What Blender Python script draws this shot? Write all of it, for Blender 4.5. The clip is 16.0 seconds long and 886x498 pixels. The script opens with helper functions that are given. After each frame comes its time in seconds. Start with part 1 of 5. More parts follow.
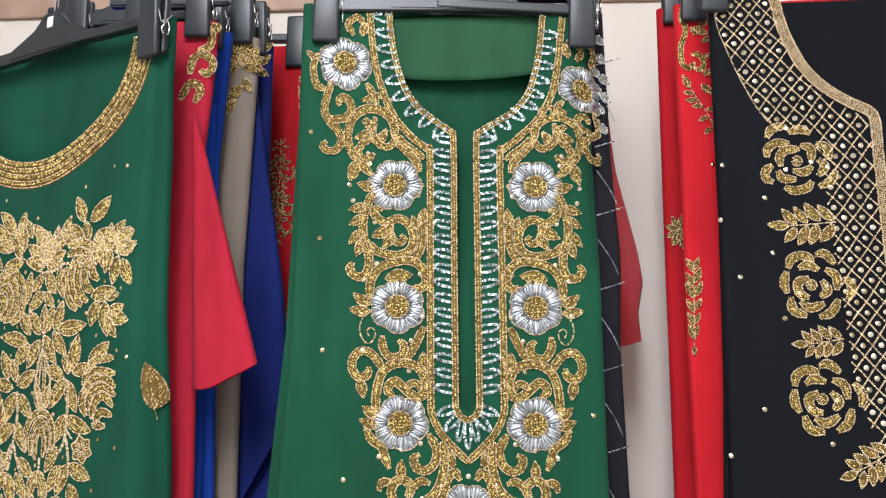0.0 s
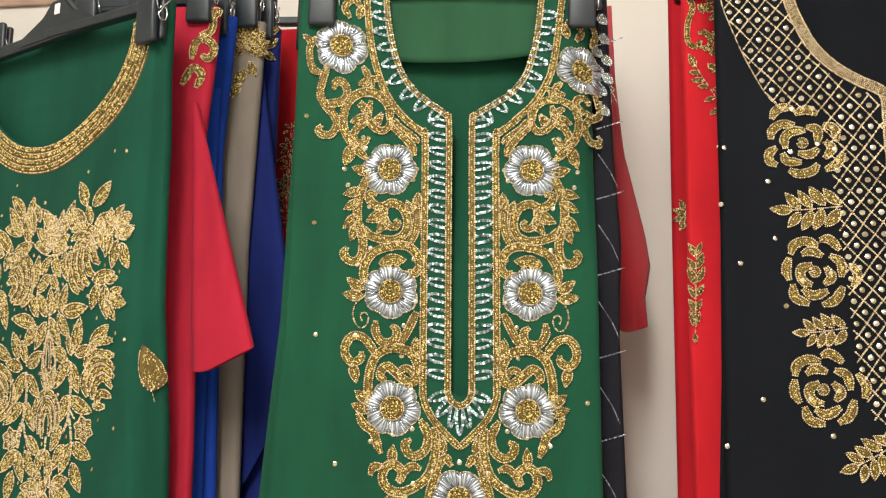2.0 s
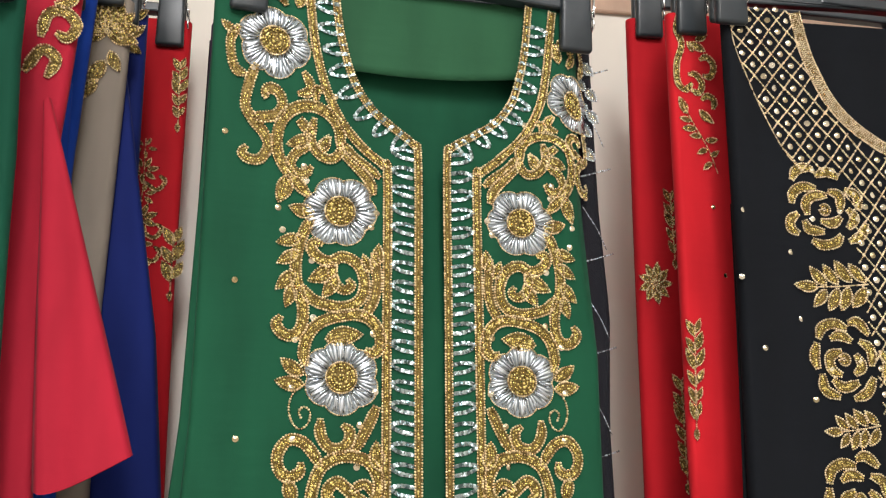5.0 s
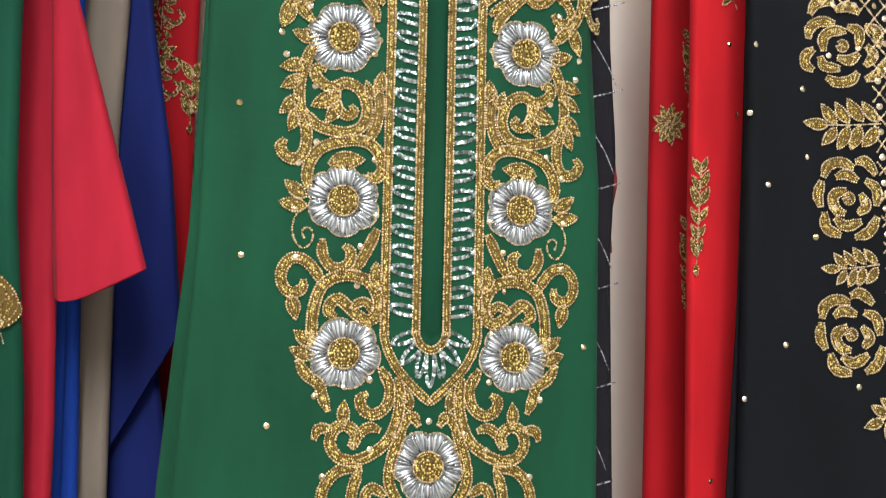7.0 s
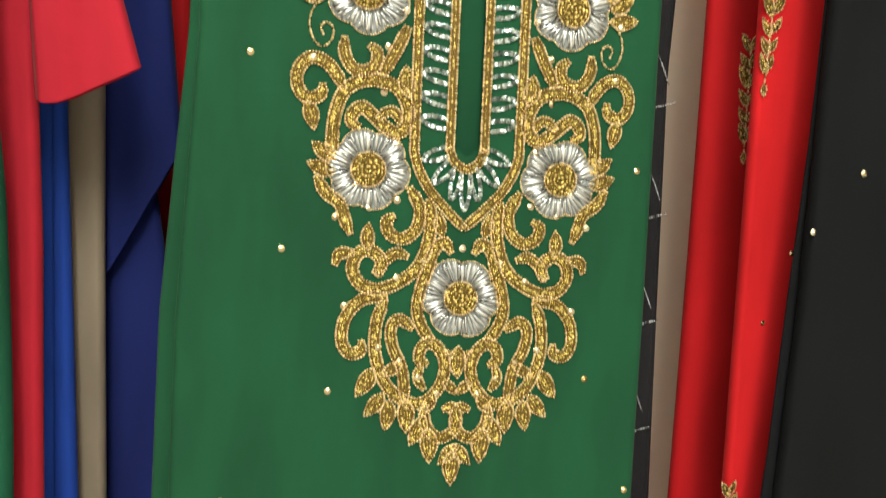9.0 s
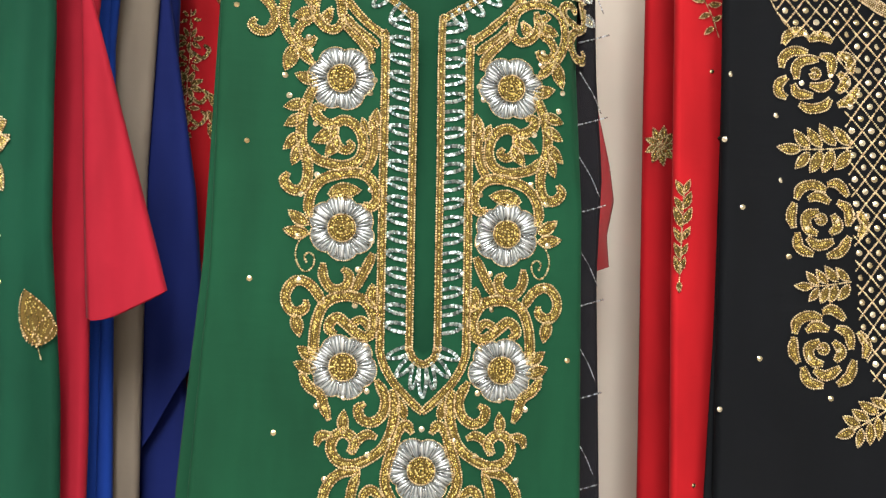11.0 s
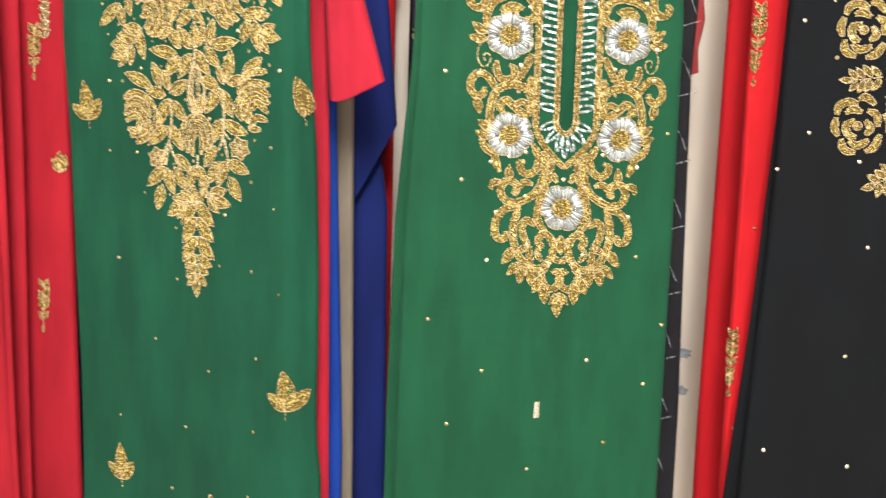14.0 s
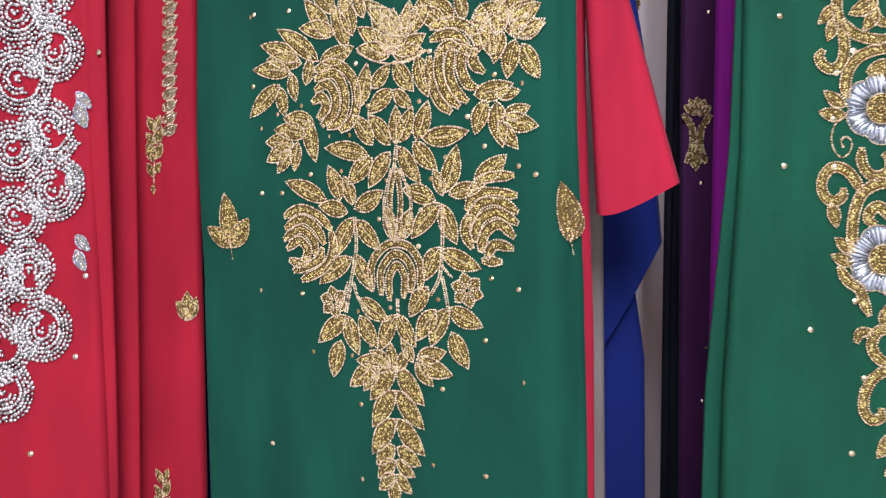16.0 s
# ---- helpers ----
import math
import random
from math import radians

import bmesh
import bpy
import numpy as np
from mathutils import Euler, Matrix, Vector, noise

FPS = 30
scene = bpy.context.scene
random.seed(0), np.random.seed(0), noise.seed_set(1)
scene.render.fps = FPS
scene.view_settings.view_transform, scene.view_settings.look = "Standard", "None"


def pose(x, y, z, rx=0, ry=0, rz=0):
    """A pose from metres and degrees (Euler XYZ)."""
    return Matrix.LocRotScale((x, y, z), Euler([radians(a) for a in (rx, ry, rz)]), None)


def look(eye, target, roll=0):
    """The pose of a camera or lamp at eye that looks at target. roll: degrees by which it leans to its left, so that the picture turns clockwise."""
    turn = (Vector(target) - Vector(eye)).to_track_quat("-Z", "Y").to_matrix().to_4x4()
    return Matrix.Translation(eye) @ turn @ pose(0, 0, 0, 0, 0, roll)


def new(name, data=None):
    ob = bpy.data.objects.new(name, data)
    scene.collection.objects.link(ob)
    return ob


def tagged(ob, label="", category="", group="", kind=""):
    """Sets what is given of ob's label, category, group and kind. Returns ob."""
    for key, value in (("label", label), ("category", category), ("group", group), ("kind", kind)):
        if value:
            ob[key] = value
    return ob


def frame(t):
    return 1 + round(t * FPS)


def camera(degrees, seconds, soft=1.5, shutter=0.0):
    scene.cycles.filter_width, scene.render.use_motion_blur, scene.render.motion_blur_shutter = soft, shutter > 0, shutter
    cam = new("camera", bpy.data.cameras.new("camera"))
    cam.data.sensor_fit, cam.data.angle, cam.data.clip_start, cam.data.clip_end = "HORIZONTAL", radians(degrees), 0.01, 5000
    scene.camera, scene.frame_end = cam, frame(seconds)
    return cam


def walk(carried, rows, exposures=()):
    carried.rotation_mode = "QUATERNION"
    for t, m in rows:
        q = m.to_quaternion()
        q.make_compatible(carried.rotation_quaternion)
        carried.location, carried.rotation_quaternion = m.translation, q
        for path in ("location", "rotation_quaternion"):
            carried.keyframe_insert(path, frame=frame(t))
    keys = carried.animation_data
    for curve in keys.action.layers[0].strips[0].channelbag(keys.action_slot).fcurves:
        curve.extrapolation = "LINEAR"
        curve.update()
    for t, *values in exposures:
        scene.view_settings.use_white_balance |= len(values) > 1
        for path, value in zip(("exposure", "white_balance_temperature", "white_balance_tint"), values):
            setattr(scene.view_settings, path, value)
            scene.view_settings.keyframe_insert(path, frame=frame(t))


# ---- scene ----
cam = camera(53.0, 16.0, soft=1.2, shutter=0.25)

PATH = [
    (0, (0.0625, -0.9561, 1.4228), (-0.1106, 1.0033, 1.7842), 0.59),
    (0.5, (0.0803, -0.9636, 1.4162), (-0.1217, 0.9926, 1.7805), 0.87),
    (1, (0.0703, -0.9836, 1.4534), (-0.1155, 0.9878, 1.7346), 0.17),
    (1.5, (0.1707, -0.9602, 1.4473), (-0.1817, 0.9876, 1.7338), 1.63),
    (2, (0.1294, -0.9412, 1.4311), (-0.1709, 1.0111, 1.7446), 1.31),
    (2.5, (0.1071, -0.8950, 1.4182), (-0.1386, 1.0571, 1.7772), 0.90),
    (3, (-0.0147, -0.8316, 1.4408), (-0.0392, 1.1308, 1.8262), -1.62),
    (3.5, (-0.005, -0.802, 1.482), (0.000, 1.160, 1.870), -0.60),
    (3.7, (-0.020, -0.790, 1.477), (0.039, 1.162, 1.908), -0.30),
    (5.8, (-0.1073, -0.7041, 1.4994), (0.2159, 1.2418, 1.8298), 0.80),
    (6, (-0.0792, -0.7187, 1.4901), (0.1739, 1.2437, 1.7817), 1.12),
    (6.5, (-0.0580, -0.7293, 1.4710), (0.1470, 1.2489, 1.6830), 1.60),
    (7, (-0.0598, -0.7340, 1.4550), (0.1387, 1.2525, 1.5749), 2.06),
    (7.5, (-0.0687, -0.7190, 1.4297), (0.1768, 1.2656, 1.4648), 2.45),
    (8, (-0.0806, -0.6862, 1.4138), (0.2035, 1.2893, 1.2844), 2.61),
    (8.5, (-0.0844, -0.6484, 1.4019), (0.1810, 1.3145, 1.1250), 3.42),
    (9, (-0.0786, -0.6449, 1.4157), (0.1399, 1.3347, 1.2325), 3.25),
    (9.5, (-0.0718, -0.6953, 1.4646), (0.1151, 1.2936, 1.5627), 2.33),
    (9.7, (-0.0660, -0.7076, 1.4830), (0.1181, 1.2778, 1.6387), 2.00),
    (11.8, (0.0324, -0.8561, 1.4661), (-0.0387, 1.1413, 1.3928), 2.50),
    (12, (0.0386, -0.8646, 1.4581), (-0.0559, 1.1277, 1.3109), 2.63),
    (12.5, (0.0439, -0.9043, 1.4200), (-0.0391, 1.0794, 1.1789), 2.33),
    (13, (0.0014, -0.9857, 1.4161), (0.0238, 0.9931, 1.1268), 2.93),
    (13.5, (-0.0265, -1.0737, 1.4060), (0.0460, 0.9054, 1.1269), 3.28),
    (14, (-0.1076, -1.1482, 1.4002), (-0.1702, 0.8362, 1.1584), 2.37),
    (14.5, (-0.1915, -1.1663, 1.4112), (-0.3225, 0.8226, 1.2455), 2.30),
    (15, (-0.2547, -1.0251, 1.4211), (-0.4247, 0.9642, 1.3037), 2.67),
    (15.5, (-0.3126, -0.8896, 1.4304), (-0.5086, 1.0997, 1.3628), 2.75),
    (16, (-0.3628, -0.7691, 1.4387), (-0.5400, 1.2221, 1.3748), 0.71),
]
EXPOSURES = [(0, 0.18, 5900, 15), (0.5, 0.18, 6150, 13), (1, 0.17, 6550, 10), (1.5, 0.12, 6700, 8), (2, 0.15, 6550, 10), (2.5, 0.12, 6950, 6), (3, 0.15, 6950, 6), (3.5, 0.07, 6050, 14), (6, 0.09, 6450, 10), (6.5, 0.09, 6450, 10), (7, 0.12, 6250, 12), (7.5, 0.12, 5950, 15), (8, 0.15, 5700, 17), (8.5, 0.20, 6600, 9), (9, 0.25, 7500, 2), (9.5, 0.28, 6600, 9), (12, 0.17, 6600, 9), (12.5, 0.30, 6000, 14), (13, 0.46, 6450, 10), (13.5, 0.72, 6550, 10), (14, 0.75, 6750, 8), (14.5, 0.77, 6300, 10), (15, 0.69, 5600, 16), (15.5, 0.41, 5250, 27), (16, 0.25, 5350, 25)]
walk(cam, [(t, look(eye, target, roll)) for t, eye, target, roll in PATH],
     exposures=EXPOSURES)

# ---------------------------------------------------------------- world and light
world = bpy.data.worlds.new("world")
scene.world = world
world.use_nodes = True
world.node_tree.nodes["Background"].inputs[0].default_value = (0.9, 0.95, 1.0, 1)
world.node_tree.nodes["Background"].inputs[1].default_value = 0.15


# Assumed lamps out of view, placed to brighten the gap between the dresses.
def ceiling_lamp(x, y, w, d, power):
    data = bpy.data.lights.new("assumed_ceiling_lamp", "AREA")
    data.shape, data.size, data.size_y, data.energy = "RECTANGLE", w, d, power
    data.color = (1.0, 0.98, 0.95)
    ob = new("assumed_ceiling_lamp", data)
    ob.location = (x, y, 2.93)
    return ob


ceiling_lamp(-0.08, -2.3, 0.34, 2.2, 84)
ceiling_lamp(-0.65, -2.3, 0.34, 2.2, 34)
ceiling_lamp(1.35, -2.0, 0.4, 1.8, 16)


# ---------------------------------------------------------------- materials
def nodes_of(name):
    m = bpy.data.materials.new(name)
    m.use_nodes = True
    nt = m.node_tree
    b = nt.nodes["Principled BSDF"]
    return m, nt, b


def link(nt, a, b):
    nt.links.new(a, b)


def noise_node(nt, scale, detail=4, coord="Object", stretch=None):
    tc = nt.nodes.new("ShaderNodeTexCoord")
    n = nt.nodes.new("ShaderNodeTexNoise")
    n.inputs["Scale"].default_value, n.inputs["Detail"].default_value = scale, detail
    if stretch:
        mp = nt.nodes.new("ShaderNodeMapping")
        mp.inputs["Scale"].default_value = stretch
        link(nt, tc.outputs[coord], mp.inputs[0])
        link(nt, mp.outputs[0], n.inputs[0])
    else:
        link(nt, tc.outputs[coord], n.inputs[0])
    return n


def ramp_node(nt, src, stops):
    r = nt.nodes.new("ShaderNodeValToRGB")
    while len(r.color_ramp.elements) < len(stops):
        r.color_ramp.elements.new(0.5)
    for e, (p, c) in zip(r.color_ramp.elements, stops):
        e.position, e.color = p, (*c, 1)
    link(nt, src, r.inputs[0])
    return r


def cloth(name, colour, rough=0.8, sheen=0.06, vary=0.18, weave=1500, alpha=1.0):
    """Georgette and crepe: fine weave bump, broad uneven tone, soft sheen."""
    m, nt, b = nodes_of(name)
    dark = tuple(c * (1 - vary) for c in colour)
    light = tuple(min(1, c * (1 + vary)) for c in colour)
    big = noise_node(nt, 7, 3, stretch=(3, 3, 0.8))
    col = ramp_node(nt, big.outputs["Fac"], [(0.3, dark), (0.7, light)])
    link(nt, col.outputs[0], b.inputs["Base Color"])
    b.inputs["Roughness"].default_value = rough
    b.inputs["Sheen Weight"].default_value = sheen
    b.inputs["Sheen Roughness"].default_value = 0.4
    b.inputs["Sheen Tint"].default_value = (*[0.5 + 0.5 * c for c in colour], 1)
    b.inputs["Specular IOR Level"].default_value = 0.15
    fine = noise_node(nt, weave, 2)
    crease = noise_node(nt, 26, 3, stretch=(0.35, 1, 1.4))
    b1 = nt.nodes.new("ShaderNodeBump")
    b1.inputs["Strength"].default_value, b1.inputs["Distance"].default_value = 0.25, 0.0004
    link(nt, fine.outputs["Fac"], b1.inputs["Height"])
    b2 = nt.nodes.new("ShaderNodeBump")
    b2.inputs["Strength"].default_value, b2.inputs["Distance"].default_value = 0.25, 0.004
    link(nt, crease.outputs["Fac"], b2.inputs["Height"])
    link(nt, b1.outputs[0], b2.inputs["Normal"])
    link(nt, b2.outputs[0], b.inputs["Normal"])
    if alpha < 1:
        b.inputs["Alpha"].default_value = alpha
    return m


def beads(name, dark, light, metal=1.0, rough=0.25):
    """Metal-coated beads whose tone differs from bead to bead."""
    m, nt, b = nodes_of(name)
    g = nt.nodes.new("ShaderNodeNewGeometry")
    mid = tuple((a + c) / 2 for a, c in zip(dark, light))
    r = ramp_node(nt, g.outputs["Random Per Island"], [(0.0, dark), (0.5, mid), (1.0, light)])
    link(nt, r.outputs[0], b.inputs["Base Color"])
    b.inputs["Metallic"].default_value = metal
    mr = nt.nodes.new("ShaderNodeMapRange")
    mr.inputs["To Min"].default_value, mr.inputs["To Max"].default_value = rough * 0.6, rough * 1.5
    link(nt, g.outputs["Random Per Island"], mr.inputs[0])
    link(nt, mr.outputs[0], b.inputs["Roughness"])
    return m


def plain(name, colour, rough=0.5, metal=0.0, vary=0.08, scale=30, bump=0.0005):
    m, nt, b = nodes_of(name)
    n = noise_node(nt, scale, 5)
    c = ramp_node(nt, n.outputs["Fac"], [(0.3, tuple(v * (1 - vary) for v in colour)), (0.7, tuple(min(1, v * (1 + vary)) for v in colour))])
    link(nt, c.outputs[0], b.inputs["Base Color"])
    b.inputs["Roughness"].default_value, b.inputs["Metallic"].default_value = rough, metal
    bp = nt.nodes.new("ShaderNodeBump")
    bp.inputs["Strength"].default_value, bp.inputs["Distance"].default_value = 0.2, bump
    n2 = noise_node(nt, scale * 12, 3)
    link(nt, n2.outputs["Fac"], bp.inputs["Height"])
    link(nt, bp.outputs[0], b.inputs["Normal"])
    return m


GREEN = cloth("green_georgette", (0.007, 0.062, 0.030))
GREEN_LEFT = cloth("emerald_georgette", (0.006, 0.060, 0.034))
BLACK = cloth("black_crepe", (0.0040, 0.0050, 0.0072), rough=0.85, sheen=0.005)
RED = cloth("scarlet_crepe", (0.50, 0.012, 0.019))
DARK_RED = cloth("deep_red_crepe", (0.40, 0.008, 0.014))
CRIMSON = cloth("crimson_crepe", (0.37, 0.014, 0.032))
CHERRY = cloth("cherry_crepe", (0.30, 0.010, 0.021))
BLUE = cloth("royal_blue_crepe", (0.012, 0.055, 0.36))
NAVY = cloth("navy_crepe", (0.007, 0.015, 0.11))
TAUPE = cloth("taupe_crepe", (0.22, 0.185, 0.15))
PURPLE = cloth("dark_purple_crepe", (0.040, 0.008, 0.040))
MAGENTA = cloth("magenta_crepe", (0.26, 0.012, 0.24))
SHEER_RED = cloth("sheer_red_chiffon", (0.42, 0.014, 0.026), alpha=0.72)
# Green cloth painted paler, for the light that falls on and through the facing.
FACING = cloth("lit_green_facing", (0.020, 0.078, 0.036))
CHIFFON = cloth("black_chiffon", (0.010, 0.010, 0.014), sheen=0.02, alpha=0.94)
GOLD = beads("gold_bead", (0.50, 0.36, 0.19), (0.98, 0.80, 0.52), rough=0.3)
GOLD_FILL = beads("gold_crystal", (0.21, 0.16, 0.042), (1.0, 0.84, 0.34), rough=0.22)
# Pad colour is darkened to paint the shade in the gaps between beads.
GOLD_PAD = plain("shaded_gold_pad", (0.18, 0.12, 0.033), rough=0.55, metal=0.6, vary=0.3, scale=900)
PALE_GOLD = beads("pale_gold_bead", (0.62, 0.48, 0.30), (1.0, 0.86, 0.62), rough=0.34)
SILVER = beads("silver_bugle", (0.36, 0.40, 0.44), (0.86, 0.90, 0.96), rough=0.26)
RICE = beads("silver_rice_bead", (0.36, 0.35, 0.32), (0.86, 0.84, 0.80), rough=0.3)
SEQUIN = beads("silver_sequin", (0.07, 0.12, 0.125), (0.62, 0.72, 0.74), rough=0.24)
STUD = beads("gold_stud", (0.50, 0.36, 0.14), (0.95, 0.82, 0.50), rough=0.2)
CRYSTAL = beads("pale_crystal", (0.55, 0.48, 0.32), (0.98, 0.95, 0.85), rough=0.12)
WALL = plain("cream_wall_paint", (0.72, 0.675, 0.60), rough=0.7, vary=0.04, scale=5)
WOOD = plain("pale_wood_strip", (0.42, 0.28, 0.20), rough=0.5, vary=0.2, scale=18)
PLASTIC = plain("black_hanger_plastic", (0.018, 0.024, 0.029), rough=0.36, vary=0.15, scale=60)
CHROME = plain("chrome_wire", (0.75, 0.76, 0.78), rough=0.18, metal=1.0, vary=0.05)
WHITE = plain("white_paper", (0.8, 0.8, 0.78), rough=0.6)
CEIL = plain("ceiling_paint", (0.78, 0.78, 0.76), rough=0.8, scale=4)
FLOOR = plain("shop_floor_tile", (0.42, 0.40, 0.37), rough=0.35, vary=0.12, scale=6)
SILVER_PAD = plain("grey_thread", (0.24, 0.27, 0.28), rough=0.6, vary=0.3, scale=900)
STAIN = plain("blue_grey_stain", (0.30, 0.34, 0.40), rough=0.8, vary=0.35, scale=120)


# ---------------------------------------------------------------- mesh helpers
def mesh_object(name, verts, faces, materials, parent=None, label="", smooth=True, slots=None):
    me = bpy.data.meshes.new(name)
    me.from_pydata([tuple(map(float, v)) for v in verts], [], [tuple(map(int, q)) for q in faces])
    for m in materials:
        me.materials.append(m)
    if slots is not None:
        me.polygons.foreach_set("material_index", np.asarray(slots, dtype=np.int32))
    me.polygons.foreach_set("use_smooth", np.full(len(me.polygons), smooth))
    me.update()
    ob = new(name, me)
    if parent:
        ob.parent = parent
    if label:
        tagged(ob, label)
    return ob


def part(name, bm, material, parent=None, label="", smooth=False):
    me = bpy.data.meshes.new(name)
    bm.to_mesh(me)
    bm.free()
    me.materials.append(material)
    me.polygons.foreach_set("use_smooth", np.full(len(me.polygons), smooth))
    ob = new(name, me)
    if parent:
        ob.parent = parent
    if label:
        tagged(ob, label)
    return ob


def box(bm, lo, hi, bevel=0.0, segments=2):
    res = bmesh.ops.create_cube(bm, size=1)
    vs = res["verts"]
    for v in vs:
        v.co = Vector([(a + b) / 2 + c * (b - a) for a, b, c in zip(lo, hi, v.co)])
    if bevel:
        es = list({e for v in vs for e in v.link_edges})
        bmesh.ops.bevel(bm, geom=es, offset=bevel, segments=segments, affect="EDGES", profile=0.5)
    return bm


def tube(bm, pts, r, n=10):
    """A round wire along points, with closed ends."""
    pts = [Vector(p) for p in pts]
    rings = []
    ref = Vector((0.31, 0.83, 0.46))
    for i, p in enumerate(pts):
        d = (pts[min(i + 1, len(pts) - 1)] - pts[max(i - 1, 0)]).normalized()
        a = d.cross(ref).normalized()
        b = d.cross(a)
        rings.append([bm.verts.new(p + r * (math.cos(2 * math.pi * k / n) * a + math.sin(2 * math.pi * k / n) * b)) for k in range(n)])
    for r0, r1 in zip(rings, rings[1:]):
        for k in range(n):
            bm.faces.new((r0[k], r0[(k + 1) % n], r1[(k + 1) % n], r1[k]))
    bm.faces.new(rings[0][::-1])
    bm.faces.new(rings[-1])
    return bm


# ---------------------------------------------------------------- the shop round the display
def slab(name, lo, hi, material, label, bevel=0.0):
    return tagged(part(name, box(bmesh.new(), lo, hi, bevel), material), label, "wall", kind="structure")


# Unseen floor, ceiling and outer walls are added to close the room and bounce light.
slab("floor", (-2.6, -3.6, -0.1), (2.6, 0.46, 0), FLOOR, "unseen grey tiled floor that closes the room")
slab("ceiling", (-2.6, -3.6, 3.0), (2.6, 0.46, 3.1), CEIL, "unseen white ceiling that closes the room")
slab("wall_north", (-2.6, 0.36, 0), (2.6, 0.46, 3.0), WALL, "cream painted wall behind the hanging clothes")
slab("wall_south", (-2.6, -3.7, 0), (2.6, -3.6, 3.0), WALL, "unseen cream wall that bounces light back")
slab("wall_west", (-2.7, -3.6, 0), (-2.6, 0.46, 3.0), WALL, "unseen cream side wall that closes the room")
slab("wall_east", (2.6, -3.6, 0), (2.7, 0.46, 3.0), WALL, "unseen cream side wall that closes the room")
slab("trim", (-2.6, 0.352, 2.056), (2.6, 0.36, 2.16), WOOD, "pale brown wooden strip along the wall", 0.003)


# Added white panels out of view, one over each assumed lamp.
def led_panel(x, y, w, d):
    bm = box(bmesh.new(), (x - w / 2 - 0.03, y - d / 2 - 0.03, 2.955), (x + w / 2 + 0.03, y + d / 2 + 0.03, 2.999), 0.004)
    ob = part("unseen_light_panel", bm, WHITE)
    return tagged(ob, "assumed white led ceiling panel, out of view", "lamp", "ceiling lights")


led_panel(-0.08, -2.3, 0.34, 2.2), led_panel(-0.65, -2.3, 0.34, 2.2), led_panel(1.35, -2.0, 0.4, 1.8)


# ---------------------------------------------------------------- folded garments
def interp(table):
    zs, us = [p[0] for p in table], [p[1] for p in table]
    order = sorted(range(len(zs)), key=lambda i: zs[i])
    zs, us = [zs[i] for i in order], [us[i] for i in order]
    return lambda z: float(np.interp(z, zs, us))


class Garment:
    """A dress folded into a flat strip that hangs from a clip hanger. Local axes: u across, y to the wall, z up."""

    def __init__(self, name, label, x, y, turn, left, right, top, bottom, material, depth=0.02, neck=None,
                 wave=0.002, seed=1, group="hanging dresses", round_edge=0.006, cols=22, rows=90, category="dress", curl=None, swing=None, fade=((1.0, 0.25), (1.35, 1.0), (1.70, 1.0), (1.86, 0.4))):
        self.left, self.right = interp(left), interp(right)
        self.neck, self.wave, self.material, self.curl = neck, wave, material, curl
        self.fade = interp(fade)
        self.swing = interp(swing) if swing else None
        rnd = random.Random(seed)
        self.phase = [rnd.uniform(0, 6.28) for _ in range(6)]
        self.empty = tagged(new(name), label, category, group)
        self.empty.empty_display_size = 0.05
        self.x, self.y, self.turn = x, y, turn
        self.empty.matrix_world = pose(x, y, 0, 0, 0, turn)
        self.top, self.bottom = top, bottom
        verts, faces = [], []
        rr = round_edge
        zs = np.linspace(bottom, top, rows)
        if neck:
            zs = np.unique(np.concatenate([zs, np.linspace(neck["bottom"], top, 60)]))
        width = None
        for z in zs:
            l, r = self.left(z), self.right(z)
            nl, nr = (0.0, 0.0)
            if neck and z >= neck["bottom"]:
                nl, nr = neck["left"](z), neck["right"](z)
            else:
                nl = nr = (l + r) / 2 if not neck else 0.0
            row = []
            for k in range(cols + 1):
                u = nl + (l + rr - nl) * k / cols
                row.append((u, self.cy(u, z), z))
            for k in range(1, 8):
                a = math.pi * k / 8
                row.append((l + rr - rr * math.sin(a), self.cy(l, z) + (depth / 2) * (1 - math.cos(a)), z))
            back = 30
            for k in range(back + 1):
                u = l + rr + (r - l - 2 * rr) * k / back
                e0, e1 = self.cy(l, z), self.cy(r, z)
                row.append((u, depth + e0 + (e1 - e0) * k / back + 0.0015 * math.sin(18 * u + 5 * z), z))
            for k in range(1, 8):
                a = math.pi * k / 8
                row.append((r - rr + rr * math.sin(a), self.cy(r, z) + (depth / 2) * (1 + math.cos(a)), z))
            for k in range(cols + 1):
                u = r - rr + (nr - r + rr) * k / cols
                row.append((u, self.cy(u, z), z))
            width = len(row)
            verts += row
        for i in range(len(zs) - 1):
            for k in range(width - 1):
                a = i * width + k
                faces.append((a, a + 1, a + width + 1, a + width))
        self.body = mesh_object("folded_cloth", verts, faces, [material], self.empty)
        bm = bmesh.new()
        bm.from_mesh(self.body.data)
        bmesh.ops.remove_doubles(bm, verts=bm.verts, dist=0.00005)
        bmesh.ops.recalc_face_normals(bm, faces=bm.faces)
        bm.to_mesh(self.body.data)
        bm.free()

    def cy(self, u, z):
        """Depth of the cloth's front, with its soft folds."""
        p, w = self.phase, self.wave
        drop = 0.4 + 0.6 * min(1.0, max(0.0, (self.top - z) / 0.5))
        bend = self.swing(z) if self.swing else 0.0
        if self.curl and u > self.curl[0]:
            bend += self.curl[1] * self.fade(z) * (u - self.curl[0]) ** 2
        return bend + w * drop * (math.sin(22 * u + p[0] + 1.5 * z) + 0.6 * math.sin(47 * u + p[1] - 2 * z) + 0.35 * math.sin(9 * z + p[2] + 8 * u))


